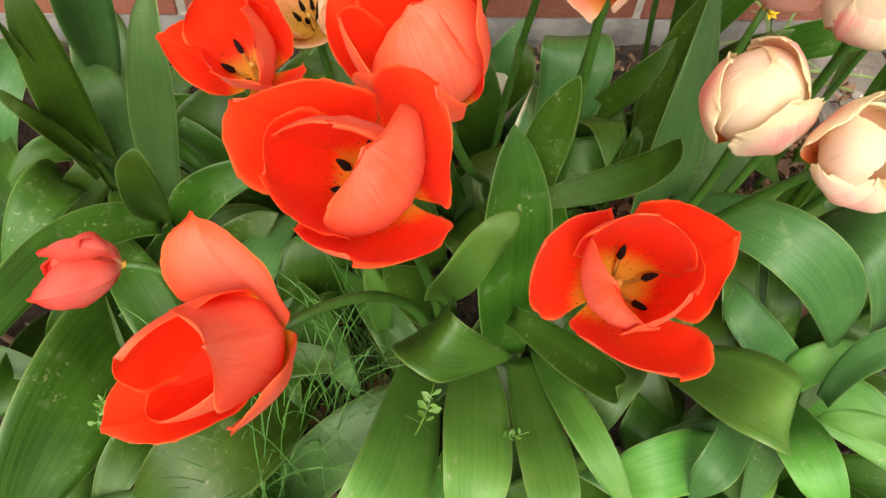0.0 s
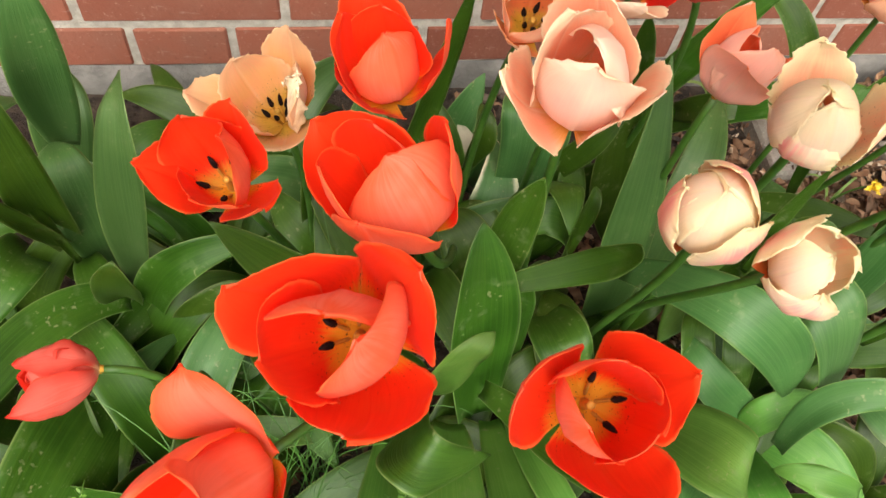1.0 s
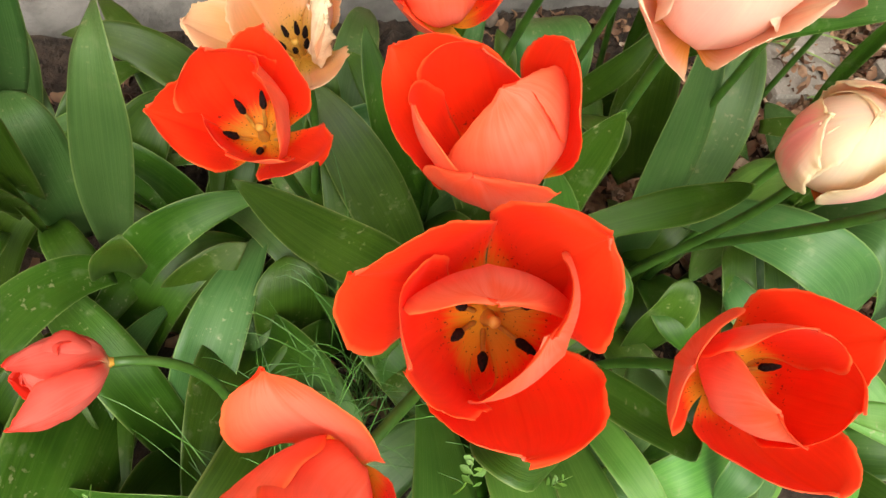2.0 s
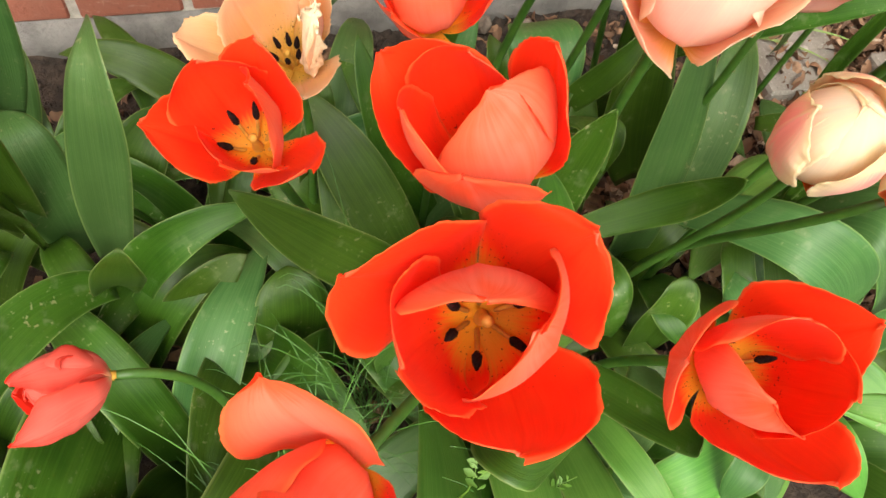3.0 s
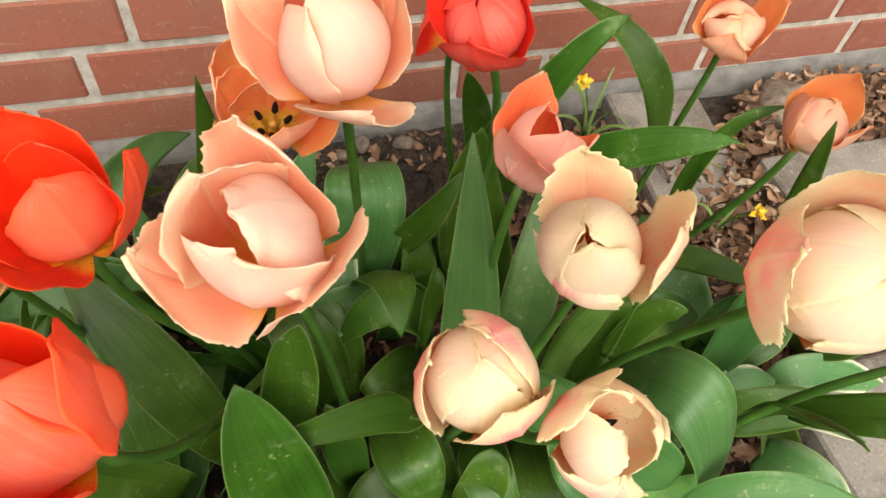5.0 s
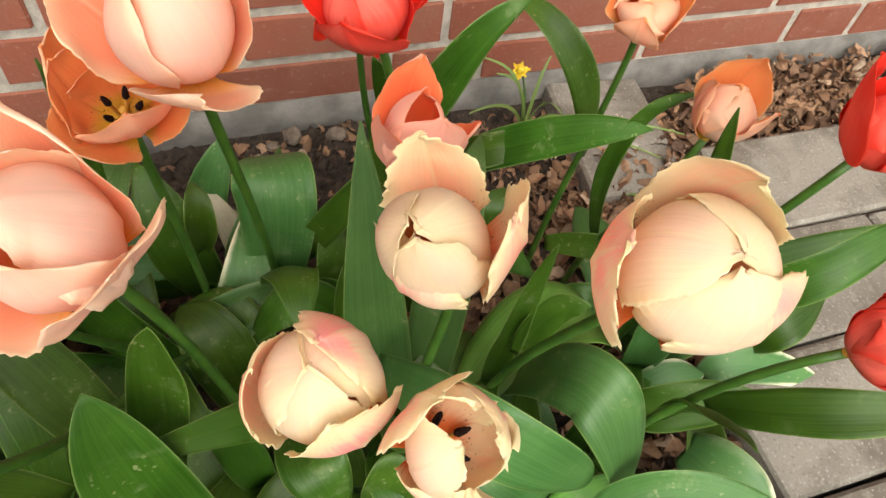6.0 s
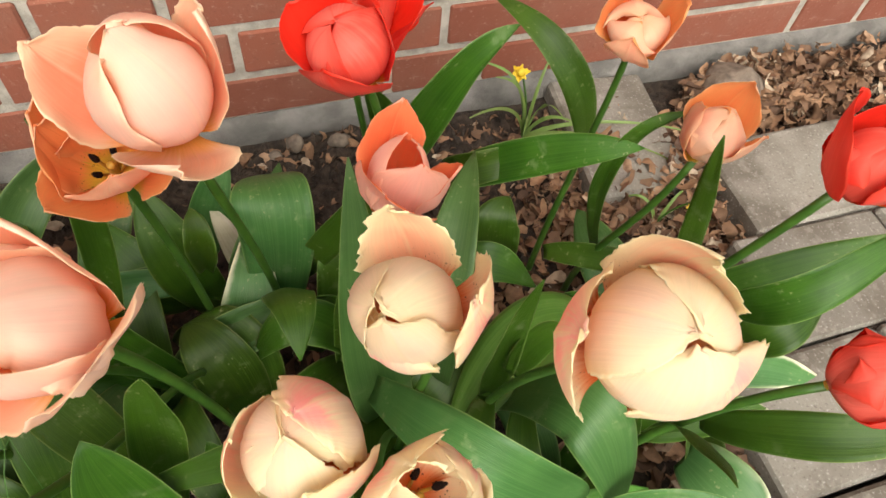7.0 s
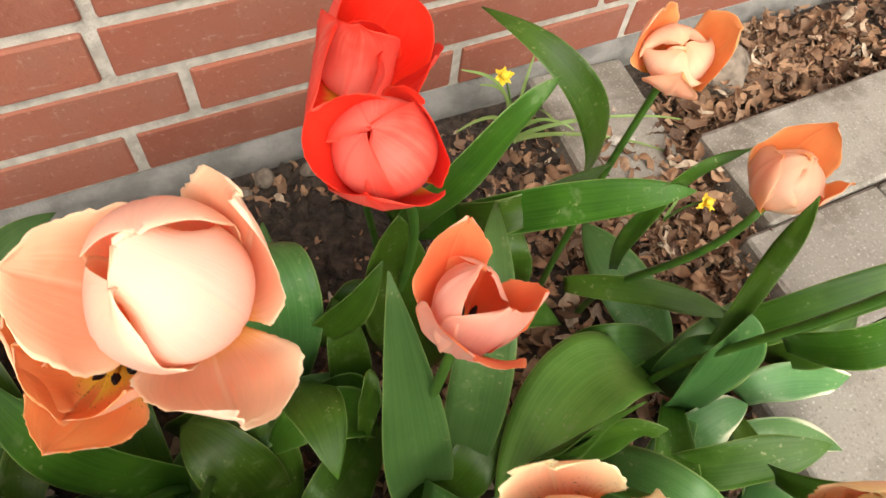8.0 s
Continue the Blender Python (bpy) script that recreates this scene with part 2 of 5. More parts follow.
def brick_material():
    m, nt, bsdf = material("red_brick")
    vec = coords(nt, "Object", (1, 1, 1))
    rnd = object_random(nt)
    cloud, grain = noise_fac(nt, vec, 14, 5), noise_fac(nt, vec, 190, 5)
    colour = mix(nt, rnd, (0.205, 0.060, 0.034), (0.282, 0.088, 0.051))
    colour = mix(nt, band(nt, cloud, 0.35, 0.75), colour, (0.245, 0.094, 0.060))
    colour = mix(nt, math_node(nt, "MULTIPLY", band(nt, grain, 0.60, 0.74), 0.40), colour, (0.46, 0.27, 0.20))
    colour = mix(nt, math_node(nt, "MULTIPLY", band(nt, grain, 0.40, 0.28), 0.45), colour, (0.17, 0.055, 0.035))
    bloom = noise_fac(nt, coords(nt, "Object", (1, 1, 2.5)), 42, 4)
    colour = mix(nt, math_node(nt, "MULTIPLY", band(nt, bloom, 0.62, 0.78), 0.35), colour, (0.55, 0.45, 0.40))
    nt.links.new(colour, bsdf.inputs["Base Color"])
    bsdf.inputs["Roughness"].default_value = 0.88
    bump(nt, bsdf, grain, 0.45, 0.003)
    return m


BRICK = brick_material()


def paver_material():
    m, nt, bsdf = material("grey_concrete_paver")
    vec = coords(nt, "Object", (1, 1, 1))
    rnd = object_random(nt)
    cloud, grain = noise_fac(nt, vec, 12, 5), noise_fac(nt, vec, 300, 4)
    colour = mix(nt, rnd, (0.20, 0.182, 0.155), (0.275, 0.252, 0.215))
    colour = mix(nt, band(nt, cloud, 0.42, 0.66), colour, (0.145, 0.125, 0.10))
    colour = mix(nt, math_node(nt, "MULTIPLY", band(nt, grain, 0.58, 0.70), 0.6), colour, (0.48, 0.46, 0.42))
    colour = mix(nt, math_node(nt, "MULTIPLY", band(nt, grain, 0.42, 0.30), 0.7), colour, (0.11, 0.10, 0.08))
    blot = noise_fac(nt, vec, 55, 4)
    colour = mix(nt, math_node(nt, "MULTIPLY", band(nt, blot, 0.56, 0.68), 0.35), colour, (0.36, 0.335, 0.29))
    nt.links.new(colour, bsdf.inputs["Base Color"])
    bsdf.inputs["Roughness"].default_value = 0.9
    bump(nt, bsdf, grain, 0.4, 0.002)
    return m


PAVER = paver_material()


def litter_material():
    m, nt, bsdf = material("dry_brown_leaf")
    rnd = nt.nodes.new("ShaderNodeNewGeometry").outputs["Random Per Island"]
    vec = coords(nt, "Object", (1, 1, 1))
    grain = noise_fac(nt, vec, 160, 4)
    colour = mix(nt, rnd, (0.072, 0.035, 0.019), (0.40, 0.225, 0.120))
    colour = mix(nt, band(nt, rnd, 0.86, 0.97), colour, (0.50, 0.40, 0.29))
    colour = mix(nt, math_node(nt, "MULTIPLY", band(nt, grain, 0.35, 0.65), 0.4), colour, (0.12, 0.07, 0.045))
    nt.links.new(colour, bsdf.inputs["Base Color"])
    bsdf.inputs["Roughness"].default_value = 0.8
    bump(nt, bsdf, grain, 0.5, 0.002)
    return m


LITTER = litter_material()
DRY = plain("dried_petal_tan", (0.62, 0.42, 0.24), (0.86, 0.69, 0.46), 90, 0.7, 140, 0.6)
STONE = plain("brown_stone", (0.11, 0.085, 0.065), (0.24, 0.19, 0.145), 60, 0.9, 200, 0.6)
WEED = plain("weed_light_green", (0.060, 0.15, 0.013), (0.11, 0.22, 0.025), 80, 0.5)


# ---- mesh helpers ----
def thing(name, at, label, category, group="", kind=""):
    ob = new(name)
    ob.empty_display_size = 0.02
    ob.location = at
    return tagged(ob, label, category, group, kind)


def mesh_object(name, verts, faces, materials, parent=None, uvs=None, slots=None, label="", smooth=True):
    """A mesh from world places; under a parent its places count from the thing's base."""
    me = bpy.data.meshes.new(name)
    top = parent
    while top and top.parent:
        top = top.parent
    shift = np.array(top.location) if top else np.zeros(3)
    me.from_pydata((np.asarray(verts, float) - shift).tolist(), [], faces)
    for mt in materials:
        me.materials.append(mt)
    if slots is not None:
        me.polygons.foreach_set("material_index", slots)
    if uvs is not None:
        layer = me.uv_layers.new(name="UVMap")
        index = np.empty(len(me.loops), dtype=np.int32)
        me.loops.foreach_get("vertex_index", index)
        layer.data.foreach_set("uv", np.asarray(uvs, float)[index].ravel())
    me.polygons.foreach_set("use_smooth", [smooth] * len(me.polygons))
    me.update()
    ob = new(name, me)
    ob.parent = parent
    if label:
        tagged(ob, label)
    return ob


def part(name, bm, mat, parent, label=""):
    me = bpy.data.meshes.new(name)
    bm.to_mesh(me)
    bm.free()
    me.materials.append(mat)
    ob = new(name, me)
    ob.parent = parent
    return tagged(ob, label)


def shell(name, grid, thick, inner, outer, parent, label=""):
    """A thin closed sheet over a grid of places, its inner face with one material and its outer with another."""
    n, m = grid.shape[:2]
    du, dv = np.gradient(grid, axis=0), np.gradient(grid, axis=1)
    nrm = np.cross(du, dv)
    nrm /= np.linalg.norm(nrm, axis=2, keepdims=True) + 1e-12
    v = np.linspace(-1, 1, m)
    taper = (1 - 0.75 * np.abs(v) ** 3)[None, :, None]
    a, b = grid + nrm * thick / 2 * taper, grid - nrm * thick / 2 * taper
    verts = np.concatenate([a.reshape(-1, 3), b.reshape(-1, 3)])
    uu, vv = np.meshgrid(np.linspace(0, 1, n), np.linspace(0, 1, m), indexing="ij")
    uvs = np.tile(np.stack([uu.ravel(), vv.ravel()], 1), (2, 1))
    k = n * m
    faces, slots = [], []
    for i in range(n - 1):
        for j in range(m - 1):
            p, q = i * m + j, (i + 1) * m + j
            faces += [(p, q, q + 1, p + 1), (k + p, k + p + 1, k + q + 1, k + q)]
            slots += [0, 1]
    rim = [i * m for i in range(n)] + [(n - 1) * m + j for j in range(1, m)] + [i * m + m - 1 for i in range(n - 2, -1, -1)] + [j for j in range(m - 2, 0, -1)]
    for p, q in zip(rim, rim[1:] + rim[:1]):
        faces.append((q, p, k + p, k + q))
        slots.append(1)
    return mesh_object(name, verts, faces, (inner, outer), parent, uvs, slots, label)


def tube(points, radii, sides=8):
    """Places and faces of a round tube along a curve."""
    pts = np.asarray(points, float)
    tan = np.gradient(pts, axis=0)
    tan /= np.linalg.norm(tan, axis=1, keepdims=True) + 1e-12
    ref = np.array([0.31, 0.95, 0.05])
    verts, faces = [], []
    for p, t, r in zip(pts, tan, radii):
        a = np.cross(t, ref)
        a /= np.linalg.norm(a) + 1e-12
        b = np.cross(t, a)
        for s in range(sides):
            w = 2 * math.pi * s / sides
            verts.append(p + r * (math.cos(w) * a + math.sin(w) * b))
    for i in range(len(pts) - 1):
        for s in range(sides):
            p, q = i * sides + s, i * sides + (s + 1) % sides
            faces.append((p, q, q + sides, p + sides))
    faces.append(tuple(range(sides - 1, -1, -1)))
    faces.append(tuple((len(pts) - 1) * sides + s for s in range(sides)))
    return verts, faces


def bezier(p0, p1, p2, p3, n):
    t = np.linspace(0, 1, n)[:, None]
    p0, p1, p2, p3 = (np.asarray(p, float) for p in (p0, p1, p2, p3))
    return (1 - t) ** 3 * p0 + 3 * t * (1 - t) ** 2 * p1 + 3 * t * t * (1 - t) * p2 + t**3 * p3


def unit(v):
    v = np.asarray(v, float)
    return v / (np.linalg.norm(v) + 1e-12)


# ---- tulips ----
def petal(flower, foot, axes, form, mats, ragged=0.0, ripple=0.0006, seed=0, closed=False):
    """form: azimuth, the petal's lean from the flower's axis at its foot, middle and tip (degrees), length and half breadth (mm),
    how far it is cupped (radians), sideways sway, twist (degrees), how pointed its end is, and the share of the length that is left.
    closed: the petal lies round the dome of a closed heart; cup and twist are then how far it and its one edge stand off (mm)."""
    az, a0, am, at, length, width, cup, sway, twist, point, *end = form
    az, a0, am, at, twist = (radians(a) for a in (az, a0, am, at, twist))
    length, width = length / 1000, width / 1000
    ex, ey, ez = axes
    n, m = 46, 27
    rng = np.random.default_rng(seed)
    u = 1 - (1 - np.linspace(0, 1, n)) ** 1.45
    q = u * (end[0] if end else 1.0)
    lo, hi = np.clip(q / 0.42, 0, 1), np.clip((q - 0.42) / 0.58, 0, 1)
    ang = a0 + (am - a0) * (0.35 * lo + 0.65 * lo * lo * (3 - 2 * lo)) + (at - am) * hi**1.1
    mid = (ang[1:] + ang[:-1]) / 2
    du = np.diff(q) * length
    r = np.concatenate([[0], np.cumsum(np.sin(mid) * du)])
    h = np.concatenate([[0], np.cumsum(np.cos(mid) * du)])
    # broad above the middle, a blunt end with a small nib
    lower = np.clip(u / 0.58, 0, 1)
    shape = (0.16 + 0.84 * np.sin(lower * math.pi / 2) ** 1.15) * (1 - np.clip((u - 0.46) / 0.54, 0, 1) ** (2.7 - point)) ** (0.60 + 0.15 * point)
    half = np.maximum(width * shape, 0.0005)[:, None]
    er = math.cos(az) * ex + math.sin(az) * ey
    et = -math.sin(az) * ex + math.cos(az) * ey
    # a petal that closes over the flower's heart rounds off as a dome
    close = min(max((-at - radians(25)) / radians(40), 0), 1)
    close = close * close * (3 - 2 * close)
    peak = r.argmax()
    rho = width / (cup if abs(cup) > 0.05 else 0.05) * np.where(np.arange(n) > peak, 1 - close * (1 - np.clip(r / r[peak], 0.30, 1)), 1.0)[:, None]
    off = 0.0
    if closed:
        rho = np.clip(r / np.maximum(np.cos(ang), 0.2), 0.55 * r[peak], 1.25 * r[peak])
        rho = np.convolve(np.pad(rho, 4, "edge"), np.ones(9) / 9, "valid")[:, None]
        off, twist = (cup / 1000, math.degrees(twist) / 1000), 0.0
    half = np.minimum(half, 1.5 * np.abs(rho))
    v, u = np.linspace(-1, 1, m)[None, :], u[:, None]
    ang = ang[:, None]
    w = half * v
    side, rise = rho * np.sin(w / rho), rho * (1 - np.cos(w / rho))
    turn = twist * u
    side, rise = side * np.cos(turn) - rise * np.sin(turn) + sway * length * u * u, side * np.sin(turn) + rise * np.cos(turn)
    # ripples along the rim, slight dents, the crease of the midrib and the frayed edge
    ph = rng.uniform(0, 6.28, 12)
    one = np.where(v < 0, ph[0], ph[3]), np.where(v < 0, ph[1], ph[4])
    rise = rise + ripple * np.abs(v) ** 3 * (np.sin(9 * u + one[0] + 2 * v) + 0.5 * np.sin(21 * u + one[1])) * (0.3 + u)
    rise = rise + 0.0007 * np.sin(5 * u + ph[6]) * np.sin(2.4 * v + ph[7]) + 0.0003 * np.sin(13 * u + ph[8]) * np.sin(6 * v + ph[9])
    rise = rise - 0.0010 * v * np.minimum(u * 3, 1.0) - (0.0004 if closed else 0.0010) * np.exp(-((v / 0.08) ** 2)) * np.sin(math.pi * u) ** 0.5 + (0.0007 if closed else 0.0) * np.exp(-((v / 0.035) ** 2)) * np.sin(math.pi * u) ** 0.5
    if closed:
        rise = rise - (off[0] + off[1] * v + 0.0009 * np.abs(v) ** 5) * np.minimum(u * 2, 1.0)
    rim = np.maximum(np.abs(v) ** 7, u**14)
    s = u * 46 + np.where(v > 0, 7.0, 0.0) + v * 9 * u
    nick = np.where(v < 0, rng.normal(0, 1, (n, 1)), rng.normal(0, 1, (n, 1)))
    jag = ragged * 0.0016 * rim * (np.sin(0.55 * s + ph[1]) * 0.28 + np.sin(1.37 * s + ph[2]) * 0.30 + 0.32 * nick - 0.2)
    fray = np.where(u > 0.28, jag + 0.0005 * rim * np.sin(17 * u + 8 * v + ph[5]), 0.0)
    nib = 0.0016 * u**30 * np.exp(-((w / 0.0022) ** 2))
    side = side + fray * np.sign(v)
    along = fray * u * 0.9 + nib
    tan = np.sin(ang)[..., None] * er + np.cos(ang)[..., None] * ez
    nrm = -np.cos(ang)[..., None] * er + np.sin(ang)[..., None] * ez
    spine = foot + r[:, None, None] * er + h[:, None, None] * ez
    grid = spine + side[..., None] * et + rise[..., None] * nrm + along[..., None] * tan
    return shell("petal", grid[:, ::-1], 0.0004, mats[1], mats[0], flower)


def flower_axes(axis):
    ez = unit(axis)
    ex = unit(np.array([1.0, 0, 0]) - ez * ez[0]) if abs(ez[0]) < 0.9 else unit(np.array([0, 1.0, 0]) - ez * ez[1])
    return ex, np.cross(ez, ex), ez


TULIPS, FLOWERS = {}, {}


def tulip(key, base, foot, axis, petals, mats, label, ragged=0.0, stamens=0, stem_bow=(0, 0, 0), turned=(), closed=False, spread=1.0, group="tulips in the bed"):
    """A tulip plant: base on the soil, foot of its cup, the way that the cup opens, and the form of each petal, the outer three first; turned: petals that the wind has turned over; closed: the inner three lie round one dome; mats: inside and outside, and those of the inner three where they differ."""
    root = thing("tulip", (base[0], base[1], 0.0), label, "tulip", group)
    TULIPS[key] = root
    axes = flower_axes(axis)
    foot = np.array(foot, float)
    start = np.array([base[0], base[1], -0.02])
    reach = np.linalg.norm(foot - start)
    bow = np.array(stem_bow, float)
    line = bezier(start, start + np.array([0, 0, 0.36 * reach]) + bow, foot - axes[2] * 0.24 * reach + bow, foot, 18)
    v, f = tube(line, np.linspace(0.0038, 0.0027, 18), 9)
    mesh_object("stem", v, f, (STEM,), root)
    # the flower's own mesh: the receptacle with the pistil
    pv, pf = tube([foot + axes[2] * z for z in (-0.003, 0.001, 0.005, 0.010, 0.0125, 0.0132)], [0.0025, 0.0032, 0.0021, 0.0017, 0.0022, 0.0006], 9)
    flower = mesh_object("flower", pv, pf, (PISTIL,), root)
    FLOWERS[key] = flower
    for k, form in enumerate(petals):
        faces = mats[-2:] if k > 2 else mats[:2]
        petal(flower, foot + axes[2] * (0.001 if k > 2 else 0), axes, form, faces[::-1] if k in turned else faces, ragged * (0.5 if closed and k > 2 else 1.0), 0.0012 if ragged else 0.0009, 17 * len(TULIPS) + k, closed and k > 2)
    for k in range(stamens):
        w = 2 * math.pi * (k + 0.3) / stamens
        out = math.cos(w) * axes[0] + math.sin(w) * axes[1]
        out = unit(out + 0.25 * math.sin(5.1 * k + len(TULIPS)) * np.cross(axes[2], out))
        a = foot + out * 0.004 * spread
        b = foot + out * 0.0105 * spread + axes[2] * (0.010 + 0.002 * math.sin(3.3 * k))
        c = foot + out * 0.0150 * spread + axes[2] * 0.0180
        v, f = tube([a, a * 0.5 + b * 0.5, b, b * 0.8 + c * 0.2, b * 0.35 + c * 0.65, c], [0.0011, 0.0009, 0.0008, 0.0018, 0.0015, 0.0006], 6)
        slots = [0] * 12 + [1] * 18 + [0, 1]
        mesh_object("stamen", v, f, (PISTIL, ANTHER), flower, None, slots)
    return root


# the leaves turn their upper faces to the open, lighter side of the bed
OPEN_SIDE = np.array((0.24, -1.0, 0.85))


def leaf(root, base, mid, tip, width, roll=0.0, fold=0.30, wave=0.004, twist=0.0, mat=None, seed=0, blunt=0.0):
    """A tulip leaf from its base over a middle place to its tip; width: half its breadth; roll and twist in degrees."""
    b, c, t = (np.asarray(p, float) for p in (base, mid, tip))
    ctrl = 2 * c - 0.5 * (b + t)
    n, m = 26, 9
    u = np.linspace(0, 1, n)
    line = (1 - u[:, None]) ** 2 * b + 2 * (u * (1 - u))[:, None] * ctrl + (u**2)[:, None] * t
    tan = np.gradient(line, axis=0)
    tan /= np.linalg.norm(tan, axis=1, keepdims=True) + 1e-12
    face = unit(OPEN_SIDE - c)
    level = np.cross(unit(t - b), face)
    if np.linalg.norm(level) < 0.25:
        level = np.array([1.0, 0.0, 0.0])
    level = unit(level)
    rng = np.random.default_rng(seed + 1)
    ph = rng.uniform(0, 6.28, 3)
    shape = (u + 0.10) ** 0.50 * (1 - u ** (1.45 + blunt)) ** 0.86
    shape /= shape.max()
    v = np.linspace(-1, 1, m)
    grid = np.zeros((n, m, 3))
    for i in range(n):
        side = unit(level - tan[i] * (level @ tan[i]))
        up = np.cross(side, tan[i])
        a = radians(roll + twist * u[i])
        side, up = math.cos(a) * side + math.sin(a) * up, math.cos(a) * up - math.sin(a) * side
        w = max(width * shape[i], 0.0006)
        channel = fold * (1.2 - 0.75 * u[i])
        for j in range(m):
            q = v[j] * w
            lift = channel * (math.sqrt((q * q) + 1e-6) - 0.001) * (0.55 + 0.45 * abs(v[j]))
            lift += wave * abs(v[j]) ** 2 * math.sin(7.5 * u[i] + ph[0] + (1.3 if v[j] > 0 else 0)) * math.sin(math.pi * u[i])
            grid[i, j] = line[i] + side * q * math.cos(channel * 0.6) + up * lift
    return shell("leaf", grid, 0.0011, mat or LEAF, mat or LEAF, root)


RED, CORAL, PEACH, APRICOT, CREAM, SALMON = (RED_IN, RED_OUT), (CORAL_IN, CORAL_OUT), (PEACH_IN, PEACH_OUT), (APRICOT_IN, APRICOT_OUT), (CREAM_IN, CREAM_OUT, CREAM_IN, CREAM_HEART), (SALMON_IN, SALMON_OUT)
tulip("A", (0.130, -0.380), (0.0736, -0.4733, 0.3612), (-0.16, -0.23, 0.96),
      [(179, 85, 36, 39, 56.8, 23.3, 0.49, -0.04, 1, 0.6), (65, 85, 27, 15, 57.3, 23.9, 0.62, 0.02, -1, 0.5), (309, 86, 55, 21, 47.9, 21.1, 0.53, 0.02, -4, 0.4),
       (116, 79, 29, -10, 57.7, 27.1, 0.73, 0.04, -7, 0.4), (13, 77, 10, -31, 51.0, 26.2, 0.76, 0.11, 2, 0.4, 1.03), (241, 77, 23, 15, 49.1, 24.7, 0.79, 0.05, -9, 0.3)],
      RED, "small wide open orange-red tulip with dark stamens", 0.25, 6)
tulip("B", (0.255, -0.320), (0.1694, -0.5327, 0.3965), (-0.29, 0.01, 0.96),
      [(137, 84, 27, 22, 74.1, 34.8, 1.09, -0.01, -10, 0.3, 1.04), (17, 93, 17, -1, 74.2, 24.8, 0.52, -0.02, -7, -0.3, 1.02), (245, 87, 35, -5, 63.9, 28.2, 0.79, -0.05, -1, -0.5, 1.04),
       (73, 80, 0, -22, 73.6, 32.9, 0.94, 0.06, -25, -0.6, 1.05), (188, 82, 25, -6, 71.9, 27.9, 0.94, -0.05, -3, -0.3, 1.03), (304, 82, 3, -45, 72.9, 35.1, 0.90, -0.02, -11, -0.6, 1.01)],
      RED, "open red tulip cup with a pinkish front petal", 0.25, 6)
tulip("C", (0.200, -0.500), (0.1367, -0.6027, 0.4203), (-0.11, -0.52, 0.85),
      [(135, 100, 26, 39, 68.4, 28.3, 0.21, 0.19, -6, 0.5, 1.03), (34, 87, 19, 24, 61.9, 28.0, 0.21, 0.11, -2, 0.5, 1.07), (279, 87, 33, -6, 61.4, 30.2, 0.70, -0.13, -19, -0.4, 1.09),
       (93, 77, 14, -23, 62.7, 29.2, 0.93, 0.11, -14, -1.0, 1.06), (184, 82, 28, 5, 61.7, 28.4, 1.00, -0.00, 15, -0.6, 1.04), (325, 77, 1, -38, 69.2, 30.6, 1.00, 0.07, -2, -0.8, 1.07)],
      RED, "large wide open orange-red tulip with a yellow heart", 0.25, 6)
tulip("D", (0.290, -0.530), (0.2405, -0.6248, 0.3764), (-0.07, -0.42, 0.90),
      [(154, 82, 43, 5, 64.3, 29.9, 0.84, 0.07, -15, -0.4, 1.04), (20, 86, 31, 15, 64.1, 29.3, 0.54, -0.01, -2, 1.0, 1.04), (268, 94, 44, 4, 63.0, 29.4, 0.79, 0.18, 3, -0.4, 1.03),
       (82, 79, 13, -6, 62.4, 28.9, 1.16, -0.03, -10, -1.0, 1.04), (217, 79, 13, -20, 61.8, 28.9, 1.19, -0.06, -7, -1.0, 1.04), (327, 79, 16, -21, 63.8, 26.7, 0.99, -0.01, -4, -0.7, 1.04)],
      RED, "open orange-red tulip with a yellow heart and dark stamens", 0.25, 6)
tulip("E", (0.190, -0.520), (0.0886, -0.6265, 0.3452), (-0.65, -0.50, 0.57),
      [(86, 80, 38, 67, 69.1, 33.3, 0.75, 0.06, 25, 0.7, 1.02), (21, 79, 10, 28, 72.6, 34.1, 1.48, 0.01, 15, -0.3), (332, 92, 37, 3, 70.0, 20.6, 0.52, -0.05, -12, 0.0, 1.02),
       (143, 79, 8, -29, 78.0, 33.5, 0.89, 0.07, -5, -0.5, 1.02), (224, 80, 29, 11, 79.5, 27.9, 0.92, 0.01, 0, 0.5, 1.04), (263, 81, 22, -12, 69.1, 32.5, 1.03, -0.01, 25, -0.4)],
      RED, "leaning orange-red tulip, its cup open sideways", 0.25, 0, (0, 0, 0.05), (0,))
tulip("F", (0.030, -0.530), (-0.0190, -0.5330, 0.2640), (-0.98, -0.07, 0.16),
      [(75, 84, 8, -50, 56, 22, 1.0, 0.0, 0, 0.2), (196, 84, 34, 2, 58, 22, 0.8, 0.0, 0, 0.3), (312, 84, 10, -48, 56, 23, 1.0, 0.0, 0, 0.2),
       (10, 83, 6, -90, 57, 26, 1.2, 0.0, 0, 0.1), (130, 83, 6, -90, 57, 26, 1.2, 0.0, 0, 0.1), (250, 83, 6, -90, 57, 26, 1.2, 0.0, 0, 0.1)],
      CORAL, "small nodding coral-red tulip bud", 0.25, 0)
